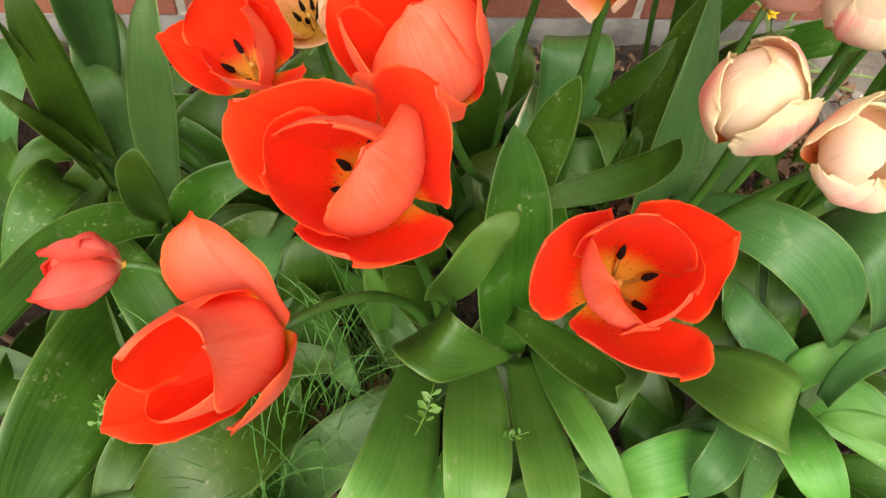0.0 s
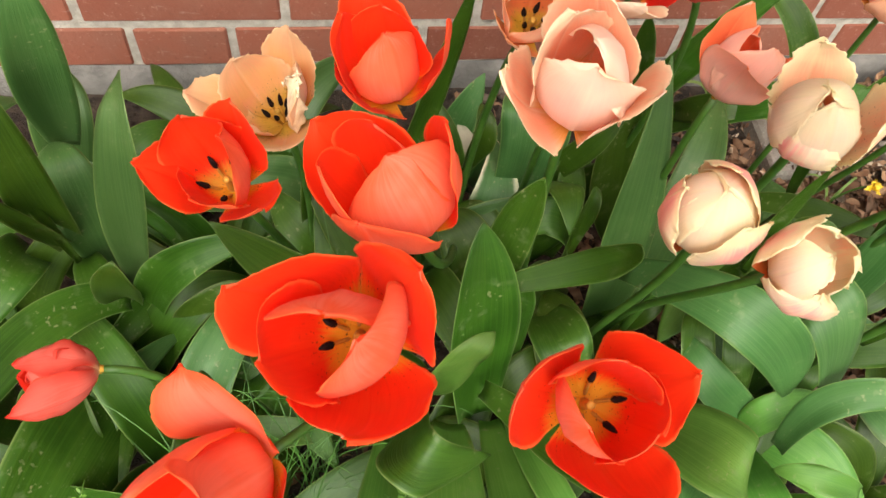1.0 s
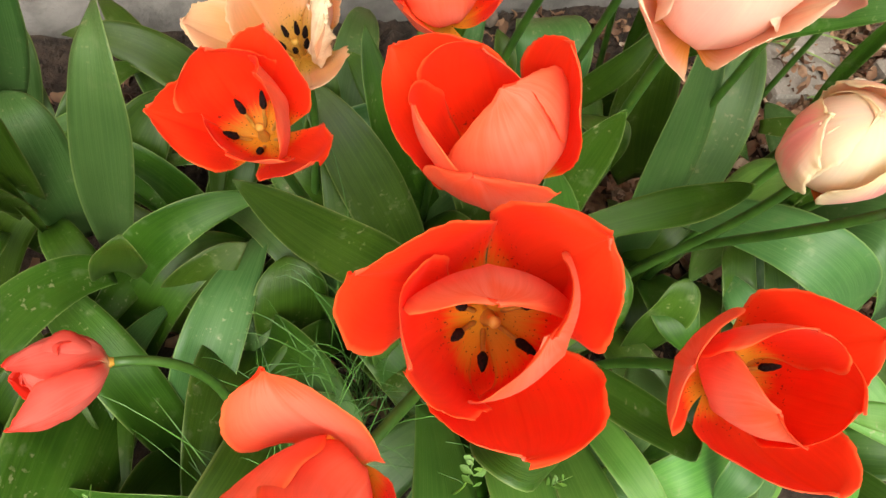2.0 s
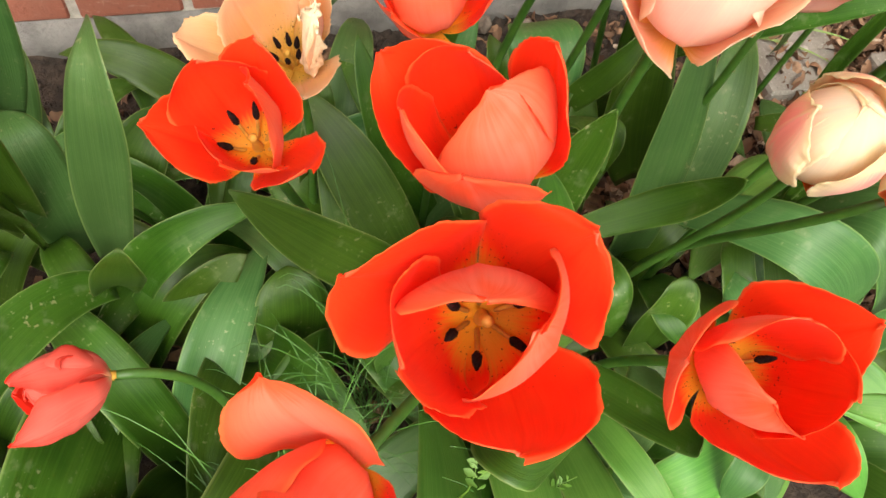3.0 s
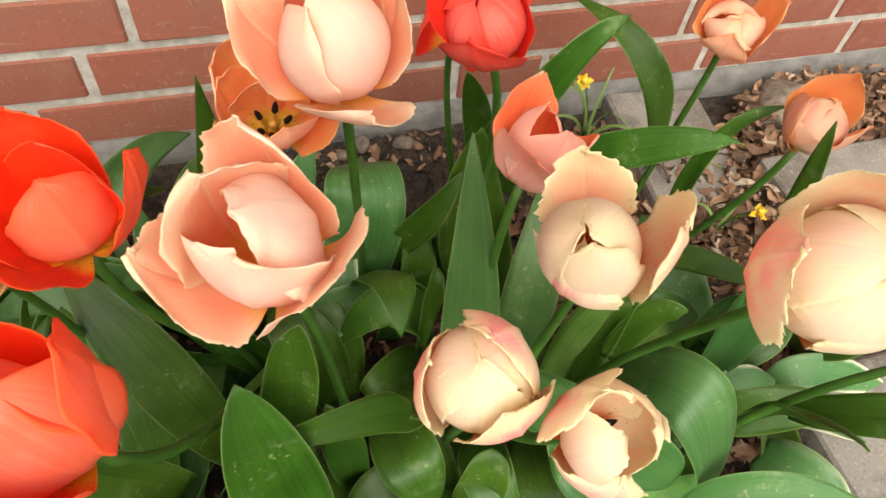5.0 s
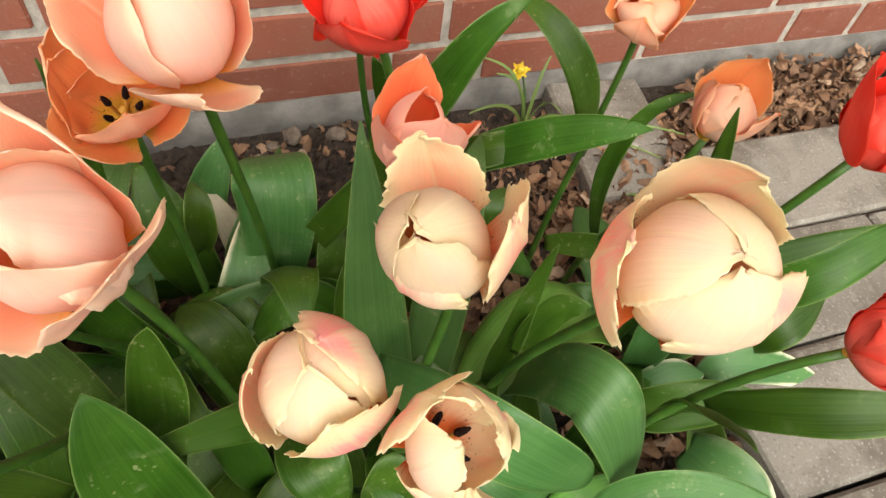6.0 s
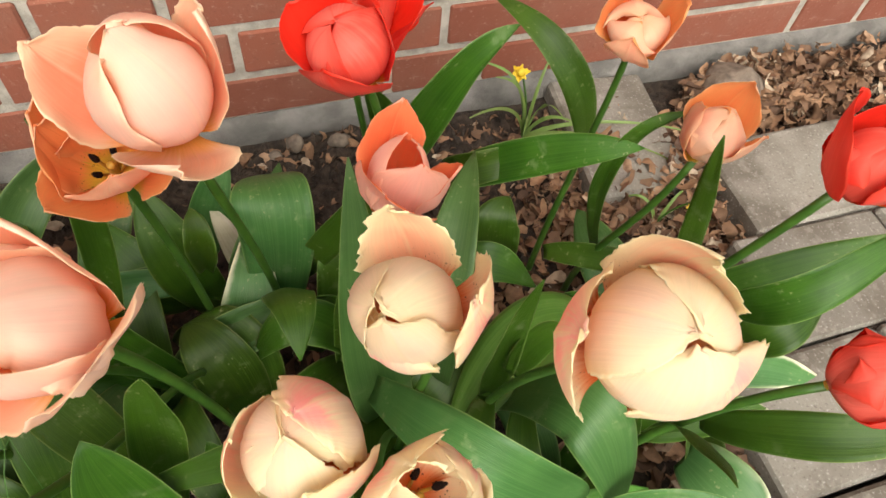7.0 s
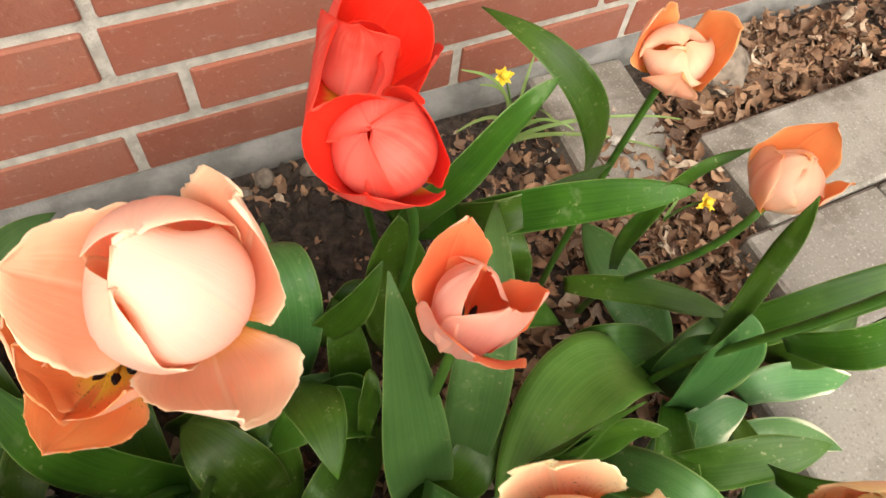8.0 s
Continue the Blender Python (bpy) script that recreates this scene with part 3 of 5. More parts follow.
tulip("W", (0.110, -0.330), (0.0993, -0.3892, 0.3281), (-0.21, -0.12, 0.97),
      [(175, 86, 53, 41, 64.6, 24.8, 0.83, -0.03, 4, -0.1, 1.02), (61, 85, 31, 3, 69.4, 25.3, 0.67, -0.05, -4, 0.1), (279, 86, 53, 44, 52.6, 28.9, 0.80, -0.01, -3, 0.1),
       (135, 84, 20, -5, 58.3, 31.0, 0.99, 0.02, -5, 0.0), (358, 82, 26, -17, 59.0, 23.1, 0.93, 0.03, 4, 0.1), (218, 86, 44, -4, 52.9, 19.1, 0.96, -0.06, 5, 0.3, 1.02)],
      (FADED_IN, FADED_OUT), "fading peach tulip with a dried curled petal", 0.7, 6, spread=0.6)
tulip("B1", (0.220, -0.330), (0.1661, -0.4306, 0.3868), (-0.11, 0.12, 0.99),
      [(103, 83, 15, 12, 71.5, 27.1, 0.93, 0.04, 7, 0.4, 1.02), (352, 91, 42, -8, 66.4, 19.1, 0.37, 0.07, -8, 0.0, 1.02), (230, 88, 47, 24, 52.9, 28.7, 0.60, 0.00, -23, -0.0),
       (72, 82, 8, -29, 62.9, 31.2, 0.94, 0.03, -1, 0.0), (173, 82, 20, -14, 64.2, 28.6, 0.60, -0.03, -14, -0.0, 1.02), (301, 81, 2, -34, 53.2, 27.6, 1.06, -0.03, -2, -0.2, 1.02)],
      RED, "upright red tulip cup", 0.25, 0)
tulip("L", (0.290, -0.440), (0.2503, -0.4943, 0.4406), (-0.119, -0.296, 0.948),
      [(197, 88, 39, 8, 63.1, 28.7, 0.48, -0.16, -22, 1.0, 0.99), (316, 87, 16, 24, 66.5, 29.1, 0.28, 0.00, -3, 0.6, 1.02), (60, 81, 16, -2, 71.0, 27.8, 0.65, 0.17, 0, 0.7, 1.02),
       (138, 75, 0, -3, 69.6, 28.0, 0.64, -0.01, -18, 0.0, 1.03), (250, 80, 15, -25, 71.2, 34.5, 1.34, 0.02, -1, -0.3, 1.04), (17, 78, 0, -55, 77.3, 32.7, 0.90, -0.02, 3, -0.2, 1.04)],
      PEACH, "large peach tulip with a pale open cup", 0.5, 0)
tulip("K", (0.325, -0.290), (0.2934, -0.3949, 0.4356), (-0.10, -0.19, 0.98),
      [(147, 94, 35, 14, 70.6, 31.4, 0.73, 0.10, -1, 0.8), (15, 77, 25, -4, 70.4, 26.9, 0.54, 0.03, 7, -0.1), (267, 96, 51, 25, 60.0, 27.3, 0.58, 0.15, -12, 0.6, 1.02),
       (85, 79, 13, -78, 78.8, 32, 5.0, 0, 0, 0.0, 0.93), (200, 79, 13, -78, 78.8, 30, 2.6, 0, 0.5, 0.2, 0.88), (312, 79, 13, -78, 78.8, 38, 0, 0, 0, -0.6, 1.12)],
      PEACH + (PEACH_IN, PEACH_OUT_DIMMED), "large pale peach tulip with spreading outer petals", 0.5, 0, closed=True)
tulip("W2", (0.262, -0.290), (0.2585, -0.3823, 0.3988), (0.04, -0.44, 0.90),
      [(152, 83, 39, 11, 50.9, 29.8, 0.60, -0.12, 25, -0.3, 1.04), (5, 84, 38, 30, 47.7, 24.9, 0.93, -0.05, 4, -0.1, 1.02), (231, 90, 40, 20, 49.3, 22.6, 0.57, -0.14, -6, 0.8),
       (90, 82, 18, -16, 40.8, 25.4, 1.05, 0.00, 0, 0.0), (160, 84, 31, 4, 49.7, 21.8, 0.86, -0.11, -5, 0.2), (294, 86, 21, -29, 44.2, 27.3, 0.77, -0.04, -4, -0.2)],
      APRICOT, "open apricot tulip with dark stamens", 0.3, 6, spread=0.6)
tulip("R", (0.420, -0.270), (0.3925, -0.3396, 0.3964), (-0.33, -0.04, 0.94),
      [(137, 79, 11, 5, 61.4, 30.1, 1.34, 0.06, -18, -0.3, 1.03), (9, 87, 26, -9, 53.0, 28.8, 0.55, -0.07, 1, -0.4, 0.99), (244, 92, 35, 0, 54.1, 27.9, 0.55, -0.02, -11, -0.1, 1.02),
       (90, 81, 21, -98, 68, 27, 0.7, 0, 0.3, -0.9, 1.02), (200, 81, 21, -98, 68, 27, -0.3, 0, 0, -0.1, 0.96), (305, 81, 21, -98, 68, 33, 0.2, 0, 0.2, -0.9, 1.0)],
      CORAL, "coral-red tulip with loosened outer petals", 0.25, 0, closed=True)
tulip("R2", (0.450, -0.200), (0.4148, -0.2132, 0.3163), (0.06, -0.31, 0.95),
      [(153, 85, 14, -27, 78.0, 54.6, 0.13, -0.04, -6, -0.3, 1.02), (38, 83, 26, 18, 81.2, 36.7, 0.66, -0.05, 7, -0.0, 1.02), (319, 95, 30, 7, 76.8, 42.1, -0.19, 0.19, -3, 1.0),
       (92, 82, 8, -18, 67.1, 36.3, 1.08, -0.01, 2, 0.0), (226, 75, -26, -13, 70.7, 38.3, 1.45, -0.09, 17, -0.5, 1.06), (330, 82, 8, -28, 57.8, 37.0, 1.05, 0.00, 0, 0.0)],
      CORAL, "coral-red tulip cup close to the brick wall", 0.25, 0)
tulip("S", (0.430, -0.360), (0.3903, -0.4153, 0.3695), (0.19, 0.08, 0.98),
      [(96, 82, 19, -4, 64.6, 19.3, 0.55, -0.07, -9, 0.6, 1.02), (340, 85, 22, 19, 52.7, 19.1, 0.77, -0.05, -9, 0.6, 1.01), (234, 82, 21, 44, 54.8, 27.9, 0.75, 0.03, -16, 0.5, 1.03),
       (50, 80, 20, -55, 53.6, 20.3, 0.88, -0.03, -23, 0.5, 1.02), (161, 79, 10, -56, 61.4, 21.4, 0.91, -0.04, -9, 0.7, 1.03), (268, 83, 16, -13, 58.3, 25.9, 1.04, 0.02, -10, 0.3)],
      SALMON, "salmon-pink half open tulip with pointed petals", 0.2, 6, spread=0.5)
tulip("P1", (0.360, -0.450), (0.3250, -0.5402, 0.3845), (-0.18, -0.15, 0.97),
      [(161, 94, 20, -31, 70.1, 26.0, 1.09, 0.05, -5, -0.0), (32, 90, 4, -55, 84.3, 25.5, 0.95, 0.01, -1, -0.5, 0.95), (295, 99, 20, -30, 69.6, 25.7, 0.82, -0.09, -11, -0.2, 0.99),
       (30, 73, 14, -86, 75.0, 27, -0.2, 0, 0, -0.2, 1.0), (160, 73, 14, -86, 75.0, 24, 0.4, 0, 0.4, -0.2, 0.98), (248, 73, 14, -86, 75.0, 25, 0.4, 0, -0.2, -0.5, 0.97)],
      CREAM, "closed cream tulip flushed with pink, ragged petal edges", 0.8, 0, closed=True)
tulip("P2", (0.400, -0.430), (0.3558, -0.5688, 0.3889), (0.22, -0.31, 0.92),
      [(118, 93, 16, -17, 58.5, 24.4, 0.59, 0.07, 5, 0.2), (17, 83, 14, -57, 59.8, 19.9, 0.83, -0.05, -1, 0.1, 1.02), (251, 92, 55, -62, 47.0, 23.5, 0.80, 0.10, -12, 0.2),
       (80, 68, 22, -97, 60.5, 22, 0, 0, 0.3, -0.4, 0.84), (195, 68, 22, -97, 60.5, 19, 0.6, 0, 0.6, -0.4, 0.88), (330, 68, 22, -97, 60.5, 20, 0, 0, 0, -0.4, 0.72)],
      CREAM, "small cream tulip with a torn hole showing its heart", 0.8, 6, closed=True, spread=0.7)
tulip("P3", (0.385, -0.460), (0.3768, -0.5104, 0.4294), (-0.39, -0.36, 0.85),
      [(85, 89, 36, 8, 61.0, 22.4, 0.74, -0.05, 4, 0.8, 0.98), (340, 88, 26, -11, 72.3, 22.1, 0.58, 0.08, -8, -0.3, 1.05), (220, 81, 14, -64, 66.1, 25.3, 0.96, -0.01, -4, 0.0, 1.02),
       (32, 82, 2, -56, 75.5, 29, -0.3, 0, 0, -0.6, 1.0), (150, 82, 2, -56, 75.5, 22, 1.8, 0, -0.6, -0.4, 0.97), (265, 82, 2, -56, 75.5, 24, 2.0, 0, 0.6, -0.4, 0.97)],
      CREAM, "cream tulip with ragged petals and pollen specks", 1, 0, closed=True)
tulip("P4", (0.468, -0.440), (0.4448, -0.5509, 0.4403), (-0.05, -0.34, 0.94),
      [(58, 90, 14, -21, 77.3, 25.8, 0.62, 0.03, -17, -0.7, 1.03), (159, 89, 31, -10, 85.9, 29.9, 0.91, 0.08, -10, 0.1, 1.02), (295, 85, 26, -69, 74.0, 30.3, 0.80, -0.03, -16, -0.1, 1.03),
       (25, 79, 16, -92, 82.5, 31, 0.1, 0, 0.35, -0.9, 0.98), (142, 79, 16, -92, 82.5, 25, 0.6, 0, 0.35, -0.9, 0.97), (262, 79, 16, -92, 82.5, 32, -0.1, 0, 0.2, -0.9, 0.93)],
      CREAM, "large cream tulip with a small hole and pink blush", 1, 0, closed=True)
tulip("Q1", (0.625, -0.310), (0.6048, -0.3972, 0.3372), (0.21, 0.03, 0.98),
      [(54, 80, 7, -21, 64.7, 25.2, 0.62, -0.06, -7, 0.6, 1.03), (312, 85, 34, -1, 49.9, 15.3, 0.83, -0.05, -11, -0.1), (152, 84, 30, -38, 48.9, 21.8, 0.19, 0.00, -5, -0.3, 0.98),
       (28, 81, 12, -93, 58.9, 28.5, 1.25, -0.00, 0, -0.2), (150, 81, 12, -93, 58.9, 28.5, 1.25, -0.00, 0, -0.2), (270, 81, 12, -93, 58.9, 28.5, 1.25, -0.00, 0, -0.2)],
      APRICOT, "closed apricot tulip bud on a bent stem", 0.2, 0)
tulip("Q2", (0.600, -0.270), (0.6088, -0.2866, 0.3385), (-0.20, -0.21, 0.96),
      [(115, 84, 34, -23, 55.8, 23.9, 0.47, -0.07, 0, 0.0), (340, 86, 27, 5, 58.6, 27.6, 0.53, 0.00, -12, -0.1), (230, 88, 43, -34, 54.6, 18.4, 0.23, 0.03, -9, 0.2),
       (80, 83, 28, -110, 53.6, 29.5, 1.13, 0.00, 0, -0.2, 1.02), (208, 83, 28, -110, 53.6, 29.5, 1.13, 0.03, 2, -0.2), (293, 83, 28, -110, 53.6, 29.5, 1.13, 0.03, -8, -0.2, 1.02)],
      APRICOT, "apricot tulip opening on a thin stem", 0.2, 0)
tulip("T1", (0.620, -0.410), (0.6150, -0.4823, 0.4043), (0.29, -0.09, 0.95),
      [(60, 82, 11, -26, 60.0, 28.6, 0.76, 0.00, -1, 0.0), (154, 84, 34, 9, 66.2, 31.9, 0.73, -0.07, -27, -0.1), (299, 82, 12, -26, 59.9, 28.1, 0.82, 0.00, -1, 0.0),
       (0, 84, 8, -95, 63.8, 35.2, 1.25, 0.00, 0, -0.2), (120, 84, 8, -95, 63.8, 35.2, 1.25, 0.00, 0, -0.2), (240, 84, 8, -95, 63.8, 35.2, 1.25, 0.00, 0, -0.2)],
      CORAL, "coral-red tulip leaning over the pavers", 0.25, 0)
tulip("T2", (0.530, -0.520), (0.5775, -0.5681, 0.3633), (0.52, -0.32, 0.79),
      [(61, 81, 10, -26, 59.8, 26.7, 0.83, -0.00, 1, 0.0), (188, 85, 12, -26, 61.0, 25.9, 0.83, 0.00, 3, 0.0), (300, 82, 10, -26, 60.0, 27.0, 0.80, 0.00, 0, 0.0),
       (359, 83, 10, -95, 65.5, 32.9, 1.29, -0.00, 1, -0.2), (120, 83, 10, -95, 65.5, 32.9, 1.29, 0.00, 0, -0.2), (240, 83, 10, -95, 65.5, 32.9, 1.29, 0.00, 0, -0.2)],
      CORAL, "coral-red tulip bud bending towards the pavers", 0.25, 0)
# the dried petal that hangs in the fading tulip
withered = petal(FLOWERS["W"], np.array((0.113, -0.399, 0.331)), flower_axes((0.02, -0.20, 1.0)), (215, 62, -12, -30, 56, 11, 1.5, -0.12, 25, 0.3), (DRY, DRY), 1.8, 0.004, 5)
tagged(withered, "dried curled tan petal")
# leaves, each on its plant: base, middle, tip, half breadth
leaf(TULIPS["D"], (0.251, -0.515, 0.029), (0.231, -0.516, 0.229), (0.220, -0.491, 0.340), 0.0267, -11, 0.29, 0.004, 2, LEAF, 1, 1.2)
leaf(TULIPS["L"], (0.283, -0.464, 0.057), (0.273, -0.475, 0.183), (0.264, -0.475, 0.257), 0.0155, 0, 0.30, 0.004, 1, LEAF, 2, 0.3)
leaf(TULIPS["L"], (0.234, -0.487, 0.195), (0.247, -0.475, 0.299), (0.255, -0.481, 0.369), 0.0167, 14, 0.68, 0.004, -3, LEAF, 3, 0.3)
leaf(TULIPS["E"], (0.173, -0.557, 0.250), (0.184, -0.591, 0.351), (0.204, -0.585, 0.379), 0.0123, -3, 0.31, 0.004, -6, LEAF_LIGHT, 4, 0.5)
leaf(TULIPS["E"], (0.180, -0.577, 0.274), (0.162, -0.630, 0.335), (0.208, -0.621, 0.298), 0.0170, 2, 0.24, 0.004, 13, LEAF, 5, 0.7)
leaf(TULIPS["E"], (0.234, -0.540, 0.195), (0.269, -0.614, 0.255), (0.257, -0.645, 0.308), 0.0133, -17, 0.30, 0.004, 0, LEAF, 6, 0.2)
leaf(TULIPS["D"], (0.242, -0.498, 0.275), (0.298, -0.514, 0.322), (0.293, -0.543, 0.383), 0.0112, 13, 0.28, 0.004, 3, LEAF, 7, 0.4)
leaf(TULIPS["W"], (-0.058, -0.364, 0.077), (-0.016, -0.473, 0.254), (0.003, -0.499, 0.332), 0.0145, 15, 0.38, 0.004, -12, LEAF, 8, 2.4)
leaf(TULIPS["W"], (-0.065, -0.335, 0.027), (-0.019, -0.391, 0.276), (-0.008, -0.347, 0.338), 0.0201, 34, 0.28, 0.004, 22, LEAF_BLUE, 9, 0.6)
leaf(TULIPS["F"], (-0.067, -0.398, 0.006), (-0.085, -0.529, 0.109), (-0.140, -0.651, 0.070), 0.0500, 20, 0.17, 0.004, 1, LEAF, 10, 0.9)
leaf(TULIPS["F"], (0.074, -0.472, 0.033), (0.033, -0.593, 0.129), (-0.043, -0.633, 0.100), 0.0412, 2, 0.14, 0.004, -3, LEAF, 11, 0.7)
leaf(TULIPS["F"], (-0.048, -0.404, 0.129), (-0.105, -0.463, 0.179), (-0.154, -0.587, 0.176), 0.0190, 5, 0.26, 0.004, -7, LEAF, 12, 0.7)
leaf(TULIPS["W"], (-0.118, -0.315, 0.087), (-0.093, -0.374, 0.260), (-0.092, -0.360, 0.355), 0.0180, 0, 0.35, 0.004, 9, LEAF, 13, 0.3)
leaf(TULIPS["W"], (-0.135, -0.201, 0.111), (-0.093, -0.275, 0.281), (-0.083, -0.269, 0.365), 0.0230, 0, 0.30, 0.004, 4, LEAF_BLUE, 14, 0.6)
leaf(TULIPS["W"], (-0.159, -0.193, 0.012), (-0.142, -0.175, 0.121), (-0.149, -0.124, 0.152), 0.0302, 0, 0.20, 0.004, -1, LEAF_BLUE, 15, 1.5)
leaf(TULIPS["W"], (-0.099, -0.308, 0.030), (-0.086, -0.332, 0.185), (-0.102, -0.287, 0.207), 0.0242, 0, 0.20, 0.004, -6, LEAF_BLUE, 16, 1.5)
leaf(TULIPS["F"], (-0.055, -0.373, 0.019), (-0.012, -0.392, 0.154), (0.071, -0.380, 0.175), 0.0193, 0, 0.30, 0.004, 10, LEAF, 17, 0.4)
leaf(TULIPS["F"], (-0.026, -0.403, 0.000), (0.006, -0.403, 0.089), (0.051, -0.388, 0.122), 0.0239, 0, 0.20, 0.004, 5, LEAF, 18, 0.4)
leaf(TULIPS["C"], (0.170, -0.483, 0.191), (0.111, -0.479, 0.260), (0.056, -0.475, 0.333), 0.0208, 11, 0.20, 0.004, 5, LEAF, 19, 0.0)
leaf(TULIPS["W"], (0.116, -0.299, 0.045), (0.118, -0.337, 0.189), (0.128, -0.317, 0.244), 0.0169, 0, 0.30, 0.004, -5, LEAF, 20, 0.4)
leaf(TULIPS["B1"], (0.233, -0.332, 0.033), (0.179, -0.330, 0.169), (0.158, -0.289, 0.253), 0.0193, 0, 0.25, 0.004, -10, LEAF, 21, 0.3)
leaf(TULIPS["B1"], (0.173, -0.307, 0.087), (0.212, -0.321, 0.268), (0.226, -0.362, 0.422), 0.0109, -2, 0.30, 0.004, 4, LEAF, 22, 0.2)
leaf(TULIPS["W2"], (0.257, -0.194, 0.048), (0.274, -0.196, 0.120), (0.301, -0.173, 0.172), 0.0195, 0, 0.20, 0.004, 1, LEAF_BLUE, 23, 0.3)
leaf(TULIPS["K"], (0.314, -0.284, 0.028), (0.330, -0.281, 0.189), (0.325, -0.216, 0.181), 0.0346, 20, 0.16, 0.004, -16, LEAF_BLUE, 24, 3.1)
leaf(TULIPS["W2"], (0.266, -0.282, 0.149), (0.271, -0.298, 0.212), (0.270, -0.280, 0.233), 0.0123, 0, 0.70, 0.004, -9, LEAF, 25, 1.0)
leaf(TULIPS["W2"], (0.260, -0.244, 0.016), (0.243, -0.258, 0.139), (0.225, -0.214, 0.192), 0.0259, 0, 0.20, 0.004, 7, LEAF, 26, 0.5)
leaf(TULIPS["W2"], (0.242, -0.226, 0.016), (0.209, -0.239, 0.088), (0.166, -0.172, 0.110), 0.0255, 0, 0.20, 0.004, 2, LEAF, 27, 0.6)
leaf(TULIPS["P2"], (0.405, -0.400, 0.012), (0.380, -0.421, 0.190), (0.376, -0.369, 0.364), 0.0252, -5, 0.31, 0.004, -9, LEAF_BLUE, 28, -0.0)
leaf(TULIPS["P4"], (0.430, -0.412, 0.018), (0.442, -0.387, 0.209), (0.497, -0.287, 0.248), 0.0221, 9, 0.31, 0.004, -3, LEAF_BLUE, 29, 0.1)
leaf(TULIPS["S"], (0.376, -0.354, 0.065), (0.336, -0.357, 0.159), (0.287, -0.349, 0.085), 0.0194, 0, 0.25, 0.004, 8, LEAF, 30, 0.5)
leaf(TULIPS["L"], (0.278, -0.375, 0.011), (0.263, -0.353, 0.106), (0.236, -0.307, 0.107), 0.0289, 0, 0.20, 0.004, 3, LEAF, 31, 0.6)
leaf(TULIPS["P1"], (0.374, -0.443, 0.194), (0.424, -0.539, 0.265), (0.518, -0.546, 0.125), 0.0228, -7, 0.09, 0.004, -9, LEAF_BLUE, 32, 1.9)
leaf(TULIPS["P4"], (0.486, -0.448, 0.106), (0.494, -0.517, 0.253), (0.533, -0.565, 0.132), 0.0245, 0, 0.10, 0.004, -7, LEAF_BLUE, 33, 1.5)
leaf(TULIPS["T2"], (0.559, -0.526, 0.189), (0.539, -0.554, 0.283), (0.512, -0.598, 0.349), 0.0092, 0, 0.30, 0.004, 9, LEAF, 34, 0.3)
leaf(TULIPS["T2"], (0.601, -0.527, 0.191), (0.605, -0.576, 0.288), (0.688, -0.601, 0.306), 0.0152, 0, 0.30, 0.004, 7, LEAF, 35, 0.5)
leaf(TULIPS["T1"], (0.657, -0.452, 0.210), (0.673, -0.488, 0.286), (0.768, -0.468, 0.309), 0.0167, 0, 0.30, 0.004, -1, LEAF, 36, 0.3)
leaf(TULIPS["T1"], (0.758, -0.423, 0.033), (0.763, -0.451, 0.114), (0.848, -0.422, 0.105), 0.0237, 0, 0.20, 0.004, -6, LEAF, 37, 0.8)
leaf(TULIPS["T1"], (0.708, -0.460, 0.042), (0.756, -0.468, 0.062), (0.851, -0.503, 0.024), 0.0186, 0, 0.20, 0.004, 10, LEAF_PALE, 38, 0.6)
leaf(TULIPS["T1"], (0.661, -0.492, 0.062), (0.701, -0.503, 0.075), (0.761, -0.540, 0.051), 0.0162, 0, 0.20, 0.004, 5, LEAF_PALE, 39, 0.8)
leaf(TULIPS["T2"], (0.634, -0.530, 0.081), (0.644, -0.572, 0.101), (0.668, -0.612, 0.087), 0.0290, 0, 0.20, 0.004, 0, LEAF_PALE, 40, 0.8)
leaf(TULIPS["T2"], (0.495, -0.588, 0.122), (0.536, -0.578, 0.209), (0.630, -0.640, 0.200), 0.0141, -2, 0.20, 0.004, -6, LEAF_BLUE, 41, 0.4)
leaf(TULIPS["T1"], (0.634, -0.413, 0.049), (0.535, -0.407, 0.132), (0.427, -0.474, 0.105), 0.0370, -33, 0.14, 0.004, -21, LEAF_LIGHT, 42, 1.1)
leaf(TULIPS["T1"], (0.623, -0.446, 0.064), (0.615, -0.450, 0.192), (0.616, -0.435, 0.252), 0.0200, 0, 0.20, 0.004, 6, LEAF_BLUE, 43, 0.4)
leaf(TULIPS["T1"], (0.621, -0.477, 0.031), (0.636, -0.472, 0.085), (0.683, -0.472, 0.085), 0.0221, 0, 0.20, 0.004, 1, LEAF_PALE, 44, 0.8)
leaf(TULIPS["P4"], (0.470, -0.465, 0.212), (0.478, -0.471, 0.276), (0.494, -0.482, 0.297), 0.0114, 0, 0.20, 0.004, -4, LEAF, 45, 0.8)
leaf(TULIPS["R2"], (0.473, -0.208, 0.104), (0.526, -0.307, 0.253), (0.594, -0.361, 0.309), 0.0164, 19, 0.25, 0.004, -6, LEAF, 46, 0.9)
leaf(TULIPS["R2"], (0.457, -0.211, 0.087), (0.442, -0.296, 0.304), (0.503, -0.305, 0.388), 0.0193, -32, 0.28, 0.004, 11, LEAF, 47, 0.8)
leaf(TULIPS["Q2"], (0.664, -0.208, 0.099), (0.611, -0.222, 0.251), (0.560, -0.129, 0.277), 0.0148, -13, 0.19, 0.004, 6, LEAF, 48, 0.9)
leaf(TULIPS["T1"], (0.686, -0.378, 0.004), (0.666, -0.315, 0.048), (0.664, -0.235, 0.049), 0.0284, 0, 0.20, 0.004, -3, LEAF_BLUE, 49, 0.6)
